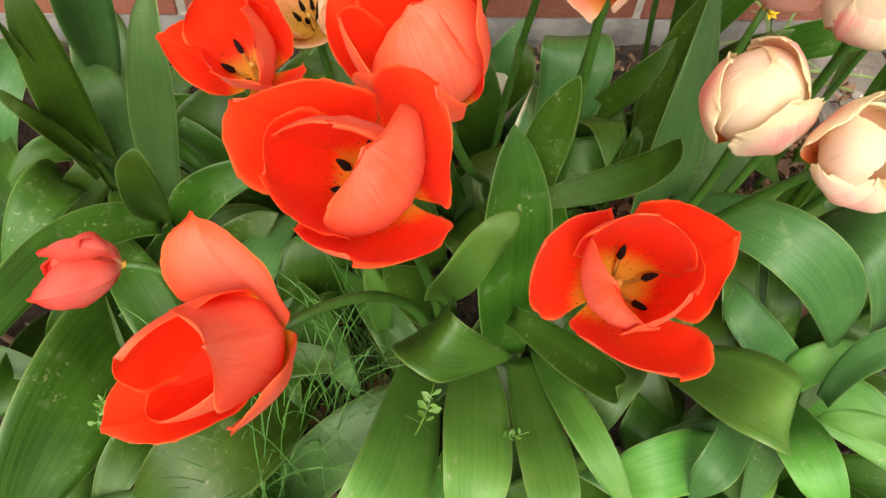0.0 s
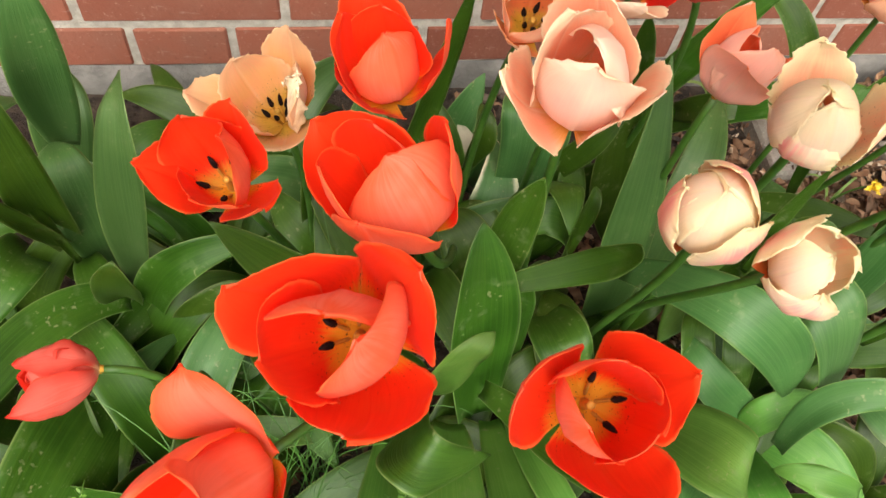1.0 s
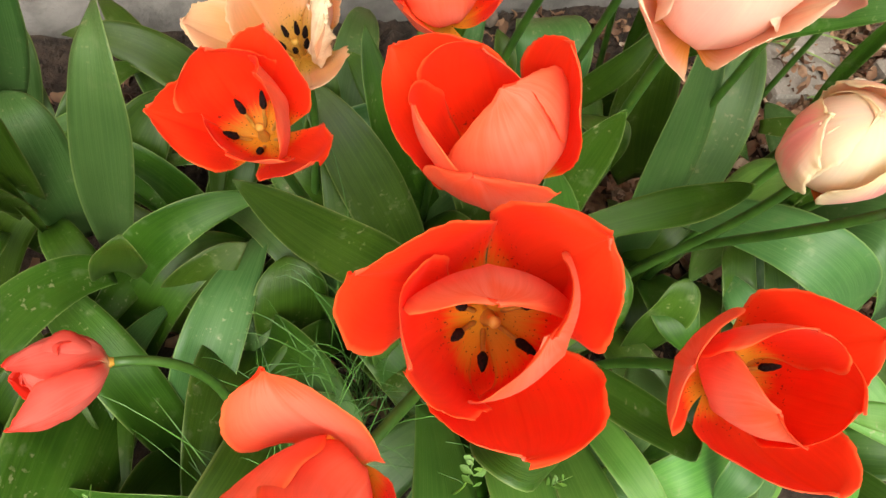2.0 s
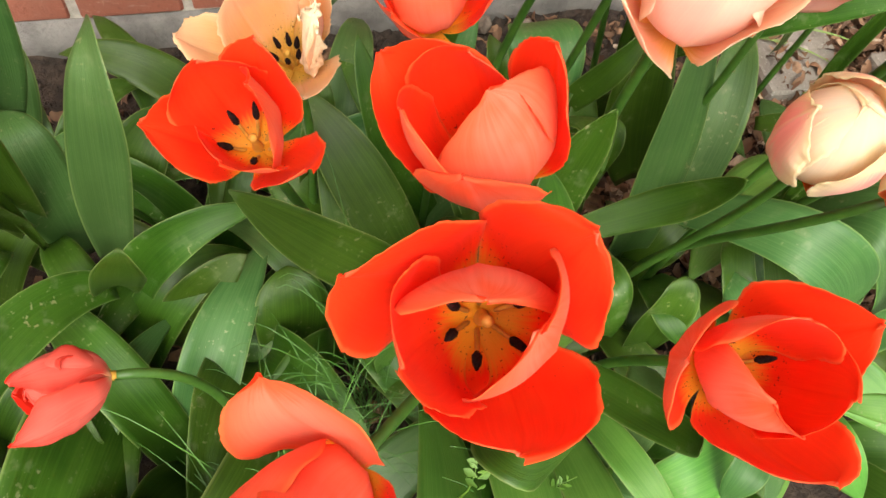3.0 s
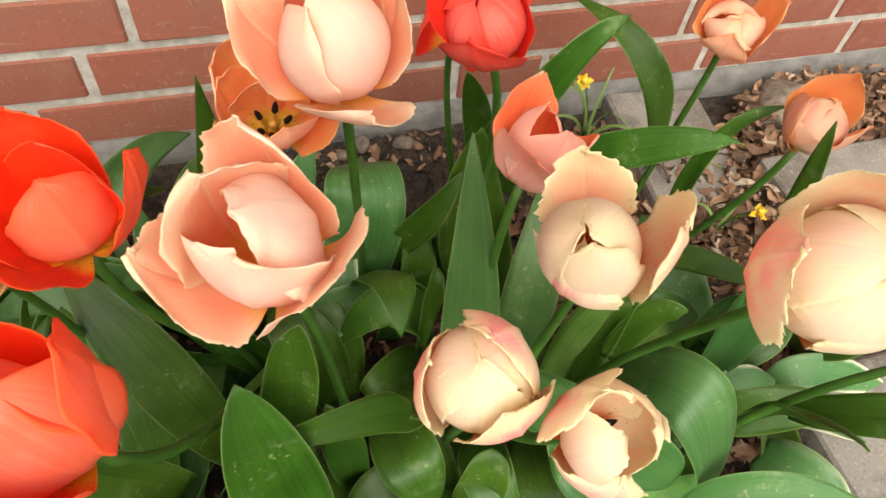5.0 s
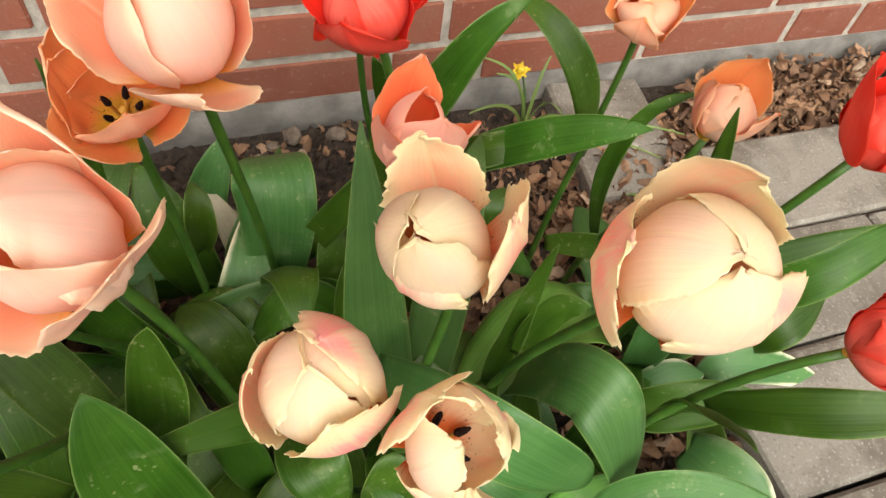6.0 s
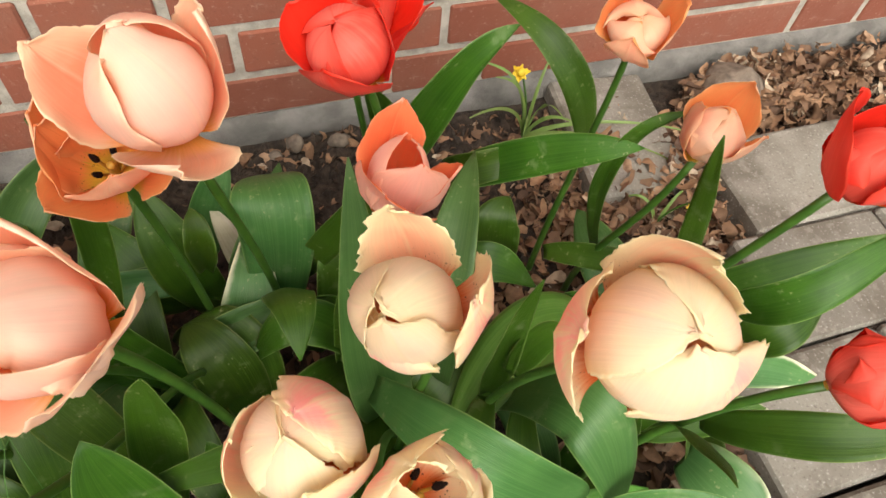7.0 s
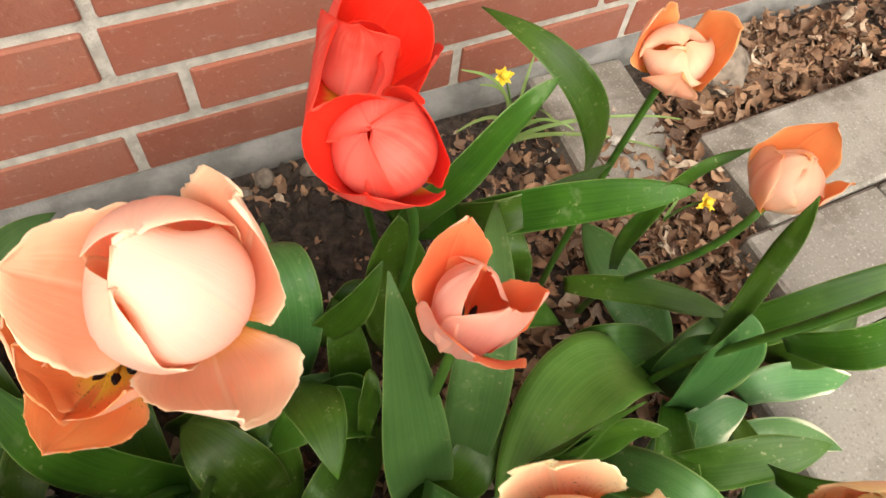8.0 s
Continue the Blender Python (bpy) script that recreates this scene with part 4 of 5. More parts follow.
leaf(TULIPS["T1"], (0.645, -0.425, 0.134), (0.604, -0.427, 0.299), (0.586, -0.423, 0.390), 0.0085, 24, 0.36, 0.004, 7, LEAF, 50, 0.2)
leaf(TULIPS["Q1"], (0.639, -0.311, 0.093), (0.584, -0.345, 0.277), (0.622, -0.361, 0.340), 0.0077, -1, 0.30, 0.004, 15, LEAF, 51, 0.7)
leaf(TULIPS["Q1"], (0.578, -0.314, 0.110), (0.622, -0.365, 0.152), (0.669, -0.415, 0.162), 0.0128, 0, 0.30, 0.004, 3, LEAF, 52, 0.3)
leaf(TULIPS["T1"], (0.628, -0.419, 0.087), (0.639, -0.428, 0.150), (0.658, -0.437, 0.184), 0.0229, 0, 0.30, 0.004, -2, LEAF_BLUE, 53, 0.6)
leaf(TULIPS["T1"], (0.689, -0.404, 0.101), (0.693, -0.438, 0.202), (0.841, -0.472, 0.282), 0.0209, -2, 0.21, 0.004, -6, LEAF, 54, 0.8)
leaf(TULIPS["K"], (0.315, -0.307, 0.108), (0.329, -0.359, 0.212), (0.327, -0.416, 0.211), 0.0187, 0, 0.20, 0.004, 9, LEAF, 55, 0.8)
leaf(TULIPS["R"], (0.381, -0.246, 0.027), (0.400, -0.242, 0.068), (0.427, -0.225, 0.069), 0.0202, 0, 0.20, 0.004, 4, LEAF, 56, 0.8)
leaf(TULIPS["P2"], (0.362, -0.366, 0.086), (0.368, -0.364, 0.170), (0.375, -0.350, 0.191), 0.0082, 0, 0.80, 0.004, -1, LEAF, 57, 1.2)
leaf(TULIPS["L"], (0.284, -0.378, 0.032), (0.272, -0.341, 0.106), (0.238, -0.307, 0.107), 0.0349, 0, 0.20, 0.004, -6, LEAF, 58, 0.6)
leaf(TULIPS["E"], (0.165, -0.551, 0.136), (0.140, -0.660, 0.202), (0.103, -0.667, 0.162), 0.0272, -3, 0.22, 0.004, 3, LEAF_LIGHT, 59, 0.7)
leaf(TULIPS["E"], (0.213, -0.543, 0.133), (0.197, -0.641, 0.197), (0.192, -0.678, 0.158), 0.0239, -2, 0.20, 0.004, 4, LEAF_LIGHT, 60, 0.4)
leaf(TULIPS["D"], (0.252, -0.537, 0.113), (0.248, -0.650, 0.172), (0.255, -0.676, 0.147), 0.0185, -2, 0.25, 0.004, -2, LEAF_LIGHT, 61, 0.5)
leaf(TULIPS["D"], (0.269, -0.530, 0.117), (0.275, -0.622, 0.182), (0.312, -0.679, 0.146), 0.0125, 2, 0.25, 0.004, -4, LEAF_LIGHT, 62, 0.4)
leaf(TULIPS["D"], (0.351, -0.543, 0.111), (0.300, -0.592, 0.181), (0.294, -0.616, 0.123), 0.0179, -7, 0.19, 0.004, -15, LEAF_BLUE, 63, 0.4)
leaf(TULIPS["D"], (0.392, -0.537, 0.096), (0.413, -0.607, 0.177), (0.439, -0.623, 0.141), 0.0331, 14, 0.19, 0.004, 17, LEAF_LIGHT, 64, 0.8)
leaf(TULIPS["T2"], (0.519, -0.639, 0.164), (0.481, -0.628, 0.176), (0.461, -0.613, 0.156), 0.0107, 0, 0.30, 0.004, 1, LEAF_LIGHT, 65, 0.4)
leaf(TULIPS["T2"], (0.489, -0.563, 0.075), (0.505, -0.556, 0.132), (0.580, -0.550, 0.101), 0.0153, 0, 0.20, 0.004, -4, LEAF_LIGHT, 66, 0.4)
leaf(TULIPS["T2"], (0.486, -0.573, 0.074), (0.457, -0.635, 0.135), (0.488, -0.681, 0.099), 0.0207, 0, 0.20, 0.004, -9, LEAF_LIGHT, 67, 0.4)
leaf(TULIPS["T2"], (0.495, -0.558, 0.075), (0.534, -0.589, 0.095), (0.573, -0.653, 0.085), 0.0274, 0, 0.20, 0.004, 7, LEAF_LIGHT, 68, 0.5)
leaf(TULIPS["T2"], (0.441, -0.585, 0.097), (0.386, -0.634, 0.146), (0.367, -0.655, 0.108), 0.0169, 0, 0.20, 0.004, 2, LEAF_BLUE, 69, 0.4)
leaf(TULIPS["T2"], (0.430, -0.612, 0.067), (0.351, -0.634, 0.127), (0.313, -0.634, 0.069), 0.0239, 0, 0.20, 0.004, -3, LEAF_LIGHT, 70, 0.5)
leaf(TULIPS["T2"], (0.476, -0.593, 0.036), (0.428, -0.640, 0.087), (0.416, -0.673, 0.063), 0.0204, 0, 0.20, 0.004, -8, LEAF_LIGHT, 71, 0.5)
leaf(TULIPS["P4"], (0.464, -0.455, 0.148), (0.440, -0.503, 0.145), (0.477, -0.522, 0.059), 0.0157, 0, 0.20, 0.004, 8, LEAF, 72, 0.6)
leaf(TULIPS["P4"], (0.491, -0.467, 0.148), (0.474, -0.520, 0.144), (0.508, -0.534, 0.059), 0.0137, 0, 0.20, 0.004, 3, LEAF, 73, 0.6)
leaf(TULIPS["P3"], (0.414, -0.532, 0.032), (0.362, -0.585, 0.087), (0.350, -0.601, 0.048), 0.0231, 0, 0.20, 0.004, -2, LEAF, 74, 0.5)
leaf(TULIPS["T1"], (0.619, -0.445, 0.086), (0.556, -0.512, 0.125), (0.552, -0.534, 0.081), 0.0192, 0, 0.20, 0.004, -7, LEAF, 75, 0.5)
leaf(TULIPS["C"], (0.203, -0.476, 0.070), (0.169, -0.507, 0.172), (0.142, -0.520, 0.235), 0.0188, 0, 0.20, 0.004, 9, LEAF, 76, 0.5)
leaf(TULIPS["E"], (0.145, -0.487, 0.067), (0.137, -0.509, 0.171), (0.130, -0.508, 0.224), 0.0097, 0, 0.40, 0.004, 4, LEAF_LIGHT, 77, 0.4)
leaf(TULIPS["F"], (0.073, -0.441, 0.017), (0.080, -0.427, 0.091), (0.081, -0.399, 0.113), 0.0325, 0, 0.15, 0.004, -1, LEAF, 78, 0.6)
leaf(TULIPS["W"], (-0.169, -0.293, 0.048), (-0.149, -0.367, 0.134), (-0.186, -0.425, 0.096), 0.0236, 0, 0.20, 0.004, -6, LEAF, 79, 0.5)
leaf(TULIPS["F"], (-0.166, -0.434, 0.025), (-0.153, -0.515, 0.090), (-0.175, -0.562, 0.077), 0.0163, 0, 0.30, 0.004, 10, LEAF, 80, 0.4)
leaf(TULIPS["W"], (-0.234, -0.244, 0.019), (-0.217, -0.328, 0.078), (-0.224, -0.403, 0.080), 0.0285, 0, 0.20, 0.004, 5, LEAF_BLUE, 81, 0.6)
leaf(TULIPS["W"], (-0.073, -0.277, 0.023), (-0.038, -0.268, 0.103), (-0.001, -0.228, 0.133), 0.0289, 0, 0.20, 0.004, 0, LEAF, 82, 0.5)
leaf(TULIPS["W"], (-0.116, -0.312, 0.020), (-0.125, -0.306, 0.107), (-0.142, -0.229, 0.129), 0.0224, 0, 0.20, 0.004, -5, LEAF, 83, 0.8)
leaf(TULIPS["F"], (-0.080, -0.592, 0.020), (-0.097, -0.607, 0.080), (-0.139, -0.621, 0.060), 0.0259, 0, 0.20, 0.004, -10, LEAF_LIGHT, 84, 0.6)
leaf(TULIPS["W2"], (0.291, -0.218, 0.027), (0.312, -0.254, 0.109), (0.346, -0.180, 0.151), 0.0261, 0, 0.20, 0.004, 6, LEAF_BLUE, 85, 0.8)
leaf(TULIPS["K"], (0.340, -0.324, 0.034), (0.359, -0.324, 0.108), (0.329, -0.328, 0.139), 0.0226, 0, 0.20, 0.004, 1, LEAF, 86, 0.8)
leaf(TULIPS["K"], (0.338, -0.267, 0.088), (0.369, -0.307, 0.192), (0.401, -0.306, 0.255), 0.0135, 0, 0.40, 0.004, -4, LEAF, 87, 0.3)
leaf(TULIPS["S"], (0.462, -0.313, 0.036), (0.420, -0.302, 0.172), (0.413, -0.301, 0.296), 0.0334, 0, 0.20, 0.004, -9, LEAF, 88, 0.3)
leaf(TULIPS["R"], (0.391, -0.263, 0.026), (0.396, -0.287, 0.109), (0.424, -0.288, 0.151), 0.0234, 0, 0.30, 0.004, 7, LEAF, 89, 0.4)
leaf(TULIPS["S"], (0.505, -0.323, 0.068), (0.509, -0.323, 0.131), (0.564, -0.341, 0.089), 0.0203, 0, 0.20, 0.004, 2, LEAF, 90, 0.5)
leaf(TULIPS["R2"], (0.494, -0.239, 0.173), (0.510, -0.292, 0.235), (0.605, -0.281, 0.236), 0.0143, 0, 0.30, 0.004, -3, LEAF, 91, 0.4)
leaf(TULIPS["W"], (0.159, -0.296, 0.024), (0.113, -0.348, 0.122), (0.072, -0.291, 0.140), 0.0242, 0, 0.20, 0.004, -8, LEAF, 92, 0.5)
leaf(TULIPS["W2"], (0.264, -0.279, 0.025), (0.293, -0.311, 0.107), (0.306, -0.238, 0.140), 0.0268, 0, 0.20, 0.004, 8, LEAF_PALE, 93, 0.8)
leaf(TULIPS["A"], (0.107, -0.369, 0.017), (0.066, -0.420, 0.070), (0.031, -0.470, 0.031), 0.0225, 0, 0.20, 0.004, 3, LEAF, 94, 0.5)
leaf(TULIPS["B1"], (0.216, -0.276, 0.004), (0.250, -0.294, 0.045), (0.289, -0.273, 0.046), 0.0266, 0, 0.20, 0.004, -2, LEAF, 95, 0.5)
leaf(TULIPS["S"], (0.391, -0.338, 0.003), (0.328, -0.397, 0.084), (0.313, -0.408, 0.041), 0.0260, 0, 0.20, 0.004, -7, LEAF, 96, 0.5)
leaf(TULIPS["P1"], (0.352, -0.497, 0.032), (0.330, -0.469, 0.121), (0.333, -0.408, 0.105), 0.0276, 0, 0.20, 0.004, 9, LEAF, 97, 0.5)
leaf(TULIPS["D"], (0.358, -0.521, 0.072), (0.367, -0.515, 0.158), (0.373, -0.502, 0.185), 0.0184, 0, 0.20, 0.004, 4, LEAF, 98, 0.6)
leaf(TULIPS["T2"], (0.511, -0.548, 0.079), (0.446, -0.532, 0.143), (0.436, -0.483, 0.146), 0.0185, 0, 0.20, 0.004, -1, LEAF_BLUE, 99, 0.4)
leaf(TULIPS["T2"], (0.580, -0.492, 0.105), (0.617, -0.513, 0.147), (0.671, -0.529, 0.167), 0.0213, 0, 0.20, 0.004, -6, LEAF, 100, 0.4)
leaf(TULIPS["T1"], (0.637, -0.409, 0.045), (0.668, -0.425, 0.108), (0.742, -0.390, 0.097), 0.0337, 0, 0.20, 0.004, 10, LEAF_BLUE, 101, 0.6)
leaf(TULIPS["T1"], (0.580, -0.357, 0.025), (0.598, -0.379, 0.088), (0.669, -0.387, 0.046), 0.0233, 0, 0.20, 0.004, 5, LEAF, 102, 0.5)
leaf(TULIPS["S"], (0.439, -0.334, 0.025), (0.428, -0.402, 0.085), (0.459, -0.350, 0.130), 0.0225, 0, 0.20, 0.004, 0, LEAF, 103, 0.5)
leaf(TULIPS["K"], (0.366, -0.322, 0.035), (0.372, -0.310, 0.129), (0.372, -0.278, 0.171), 0.0174, 0, 0.30, 0.004, -5, LEAF, 104, 0.4)
leaf(TULIPS["Q2"], (0.567, -0.257, 0.017), (0.545, -0.266, 0.090), (0.568, -0.242, 0.111), 0.0275, 0, 0.20, 0.004, -10, LEAF, 105, 0.5)
leaf(TULIPS["P2"], (0.410, -0.422, 0.042), (0.430, -0.423, 0.106), (0.477, -0.390, 0.108), 0.0216, 0, 0.20, 0.004, 6, LEAF, 106, 0.5)
leaf(TULIPS["K"], (0.303, -0.240, 0.016), (0.292, -0.231, 0.088), (0.274, -0.192, 0.120), 0.0133, 0, 0.30, 0.004, 1, LEAF_DRY, 107, 0.8)
leaf(TULIPS["P4"], (0.473, -0.442, 0.106), (0.463, -0.457, 0.233), (0.459, -0.473, 0.360), 0.0105, 0, 0.60, 0.004, -4, LEAF, 108, 0.3)
leaf(TULIPS["K"], (0.314, -0.210, 0.017), (0.297, -0.205, 0.068), (0.287, -0.195, 0.089), 0.0128, 0, 0.30, 0.004, -9, LEAF_DRY, 109, 0.8)
leaf(TULIPS["C"], (0.192, -0.425, 0.078), (0.148, -0.382, 0.184), (0.105, -0.323, 0.243), 0.0252, 0, 0.20, 0.004, 7, LEAF, 110, 0.4)
leaf(TULIPS["C"], (0.132, -0.443, 0.070), (0.133, -0.396, 0.162), (0.118, -0.341, 0.189), 0.0205, 0, 0.20, 0.004, 2, LEAF, 111, 0.5)
leaf(TULIPS["W"], (-0.105, -0.344, 0.106), (-0.101, -0.373, 0.250), (-0.101, -0.389, 0.336), 0.0052, 0, 0.60, 0.004, -3, LEAF, 112, 0.3)
leaf(TULIPS["W"], (-0.108, -0.335, 0.116), (-0.105, -0.389, 0.232), (-0.126, -0.396, 0.286), 0.0071, 0, 0.50, 0.004, -8, LEAF, 113, 0.3)
leaf(TULIPS["R2"], (0.473, -0.200, 0.090), (0.445, -0.225, 0.214), (0.412, -0.258, 0.314), 0.0148, 0, 0.30, 0.004, 8, LEAF, 114, 0.4)
leaf(TULIPS["L"], (0.321, -0.424, 0.100), (0.320, -0.487, 0.150), (0.338, -0.509, 0.100), 0.0250, 0, 0.20, 0.004, -4, LEAF, 121, 0.6)
leaf(TULIPS["P2"], (0.396, -0.462, 0.100), (0.373, -0.511, 0.150), (0.394, -0.545, 0.120), 0.0200, 0, 0.20, 0.004, 1, LEAF, 122, 0.6)
leaf(TULIPS["P2"], (0.436, -0.464, 0.080), (0.420, -0.523, 0.120), (0.428, -0.559, 0.080), 0.0240, 0, 0.20, 0.004, -3, LEAF, 123, 0.6)
leaf(TULIPS["L"], (0.356, -0.472, 0.060), (0.304, -0.492, 0.100), (0.271, -0.506, 0.060), 0.0260, 0, 0.20, 0.004, 2, LEAF, 124, 0.6)
leaf(TULIPS["P1"], (0.387, -0.411, 0.050), (0.375, -0.478, 0.090), (0.364, -0.512, 0.050), 0.0300, 0, 0.20, 0.004, -2, LEAF, 125, 0.6)
# lower leaves of the flowering plants and of plants that have no flower yet
rng = random.Random(21)


def rosette(root, x, y, count, reach, height, turn, mats=(LEAF,), low=0.6):
    for k in range(count):
        a = turn + 6.283 * k / count + rng.uniform(-0.5, 0.5)
        d, hgt = reach * rng.uniform(0.7, 1.15), height * rng.uniform(0.8, 1.2)
        mid = (x + d * 0.42 * math.cos(a), y + d * 0.42 * math.sin(a), hgt)
        tip = (x + d * math.cos(a), y + d * math.sin(a), hgt * rng.uniform(low - 0.3, low + 0.5))
        leaf(root, (x, y, -0.01), mid, tip, rng.uniform(0.016, 0.026), rng.uniform(-15, 15), 0.3, 0.005, rng.uniform(-25, 25), rng.choice(mats), rng.randrange(999))


FILL = [(-0.28, -0.22), (-0.18, -0.36), (-0.24, -0.50), (-0.12, -0.55), (0.04, -0.42), (0.20, -0.34), (0.52, -0.52), (0.20, -0.56), (0.28, -0.58), (0.38, -0.62), (0.50, -0.62), (0.05, -0.62), (-0.05, -0.68), (0.15, -0.70), (0.62, -0.62), (-0.12, -0.24), (0.00, -0.20), (0.10, -0.25), (0.02, -0.31), (0.13, -0.44), (-0.06, -0.42), (-0.02, -0.52), (0.15, -0.24), (0.05, -0.17)]
for x, y in FILL:
    root = thing("tulip", (x, y, 0), "low tulip plant with broad green leaves and no flower", "tulip", "tulip plants without a flower")
    rosette(root, x, y, 4, 0.17, 0.09, rng.uniform(0, 6), (LEAF, LEAF, LEAF_BLUE))


# ---- setting: wall, ground, paving ----
COURSE, STRETCHER, HEADER, JOINT = 0.0667, 0.242, 0.121, 0.011
WALL_FOOT, WALL_LEFT, WALL_RIGHT, WALL_TOP = 0.0365, -2.6, 4.2, 2.4
wall = new("wall_back", bpy.data.meshes.new("wall_back"))
tagged(wall, "red brick house wall with pale grey mortar joints", "wall", kind="structure")
bm = bmesh.new()
bmesh.ops.create_cube(bm, size=1.0, matrix=Matrix.Translation(((WALL_LEFT + WALL_RIGHT) / 2, 0.129, WALL_TOP / 2)) @ Matrix.Diagonal((WALL_RIGHT - WALL_LEFT, 0.25, WALL_TOP + 0.2, 1)))
bm.to_mesh(wall.data)
bm.free()
wall.data.materials.append(MORTAR)


def grid_sheet(name, x0, x1, y0, y1, nx, ny, height, mat):
    xs, ys = np.linspace(x0, x1, nx), np.linspace(y0, y1, ny)
    verts = [(x, y, height(x, y)) for y in ys for x in xs]
    faces = [(j * nx + i, j * nx + i + 1, (j + 1) * nx + i + 1, (j + 1) * nx + i) for j in range(ny - 1) for i in range(nx - 1)]
    return mesh_object(name, verts, faces, (mat,))


# cement plinth under the bricks, with an uneven lower edge
nx, nz = 240, 6
verts, faces = [], []
for j in range(nz):
    for i in range(nx):
        x = WALL_LEFT + (WALL_RIGHT - WALL_LEFT) * i / (nx - 1)
        z = -0.15 + (WALL_FOOT + 0.147 + 0.003 * noise.noise(Vector((x * 9, 3.1, 0)))) * j / (nz - 1)
        y = -0.010 - 0.004 * noise.noise(Vector((x * 12, z * 14, 1.7))) - 0.002 * noise.noise(Vector((x * 60, z * 60, 4.7)))
        verts.append((x, y, z))
for i in range(nx):
    verts.append((WALL_LEFT + (WALL_RIGHT - WALL_LEFT) * i / (nx - 1), 0.02, WALL_FOOT))
for j in range(nz):
    for i in range(nx - 1):
        p = j * nx + i
        faces.append((p, p + 1, p + nx + 1, p + nx))
plinth = tagged(mesh_object("plinth_trim", verts, faces, (PLINTH,)), "rough grey cement plinth along the foot of the wall", "trim", kind="structure")


def soil_height(x, y):
    h = 0.010 * noise.noise(Vector((x * 7, y * 7, 0))) + 0.006 * noise.noise(Vector((x * 26, y * 26, 5))) + 0.003 * noise.noise(Vector((x * 80, y * 80, 9)))
    return h - 0.004


ground = tagged(grid_sheet("ground", -60, 60, -60, 0.1, 60, 60, lambda x, y: -0.05, SOIL), "dark garden soil around the flower bed", "ground", kind="structure")
bed = tagged(grid_sheet("soil_bed", -1.6, 1.8, -1.4, 0.0, 230, 100, soil_height, SOIL), "dark crumbly soil of the flower bed", "soil", kind="structure")

# grey pavers beside the bed
pavement = new("pavement", bpy.data.meshes.new("pavement"))
tagged(pavement, "worn grey concrete pavers with dirty open joints", "pavement", kind="structure")
bm = bmesh.new()
bmesh.ops.create_cube(bm, size=1.0, matrix=Matrix.Translation((1.90, -0.806, 0.018)) @ Matrix.Diagonal((2.03, 1.25, 0.034, 1)))
bm.to_mesh(pavement.data)
bm.free()
pavement.data.materials.append(SOIL)


def block_mesh(name, sx, sy, sz, bevel, mat, seed):
    """A slightly worn block, its top edges chamfered."""
    rng = random.Random(seed)
    b = bmesh.new()
    bmesh.ops.create_cube(b, size=1.0, matrix=Matrix.Diagonal((sx, sy, sz, 1)))
    bmesh.ops.bevel(b, geom=list(b.edges), offset=bevel, segments=1, affect="EDGES")
    for vert in b.verts:
        vert.co += Vector((rng.uniform(-1, 1), rng.uniform(-1, 1), rng.uniform(-1, 1))) * bevel * 0.28
    me = bpy.data.meshes.new(name)
    b.to_mesh(me)
    b.free()
    me.materials.append(mat)
    return me


def piece(name, data, parent, m, label=""):
    ob = new(name, data)
    ob.parent = parent
    ob.matrix_local = m
    return tagged(ob, label)


# ---- dry leaf litter on the soil ----
def litter_sheet(name, spots, label):
    rng = random.Random(11)
    verts, faces = [], []
    for (cx, cy, rx, ry, count, size, lift) in spots:
        for _ in range(count):
            a, d = rng.uniform(0, 6.283), math.sqrt(rng.random())
            x, y = cx + rx * d * math.cos(a), min(cy + ry * d * math.sin(a), -0.016)
            s = size * rng.choice((0.35, 0.5, 0.6, 0.8, 1.0, 1.3, 1.6))
            z = soil_height(x, y) + rng.uniform(0.001, lift)
            rot = Euler((rng.uniform(-0.9, 0.9), rng.uniform(-0.9, 0.9), rng.uniform(0, 6.28))).to_matrix()
            curl, roll, k = rng.uniform(-0.9, 0.9) / s, rng.uniform(-1.3, 1.6) / s, len(verts)
            asp, skew = rng.uniform(0.25, 0.75), rng.uniform(-0.5, 0.5)
            for i in range(5):
                for j in range(4):
                    px = (i / 4 - 0.5) * s * 2
                    py = (j / 1.5 - 1) * s * asp * (0.15 + 0.85 * math.sin(math.pi * (i + 0.6) / 5.2)) * rng.uniform(0.6, 1.25)
                    pz = curl * px * px + roll * py * py + s * rng.uniform(-0.10, 0.10)
                    verts.append(tuple(Vector((x, y, z)) + rot @ Vector((px, py + skew * px * px / s * 0.6, pz))))
            for i in range(4):
                for j in range(3):
                    p = k + i * 4 + j
                    faces.append((p, p + 4, p + 5, p + 1))
    return tagged(mesh_object(name, verts, faces, (LITTER,)), label, "leaf litter", kind="stuff")


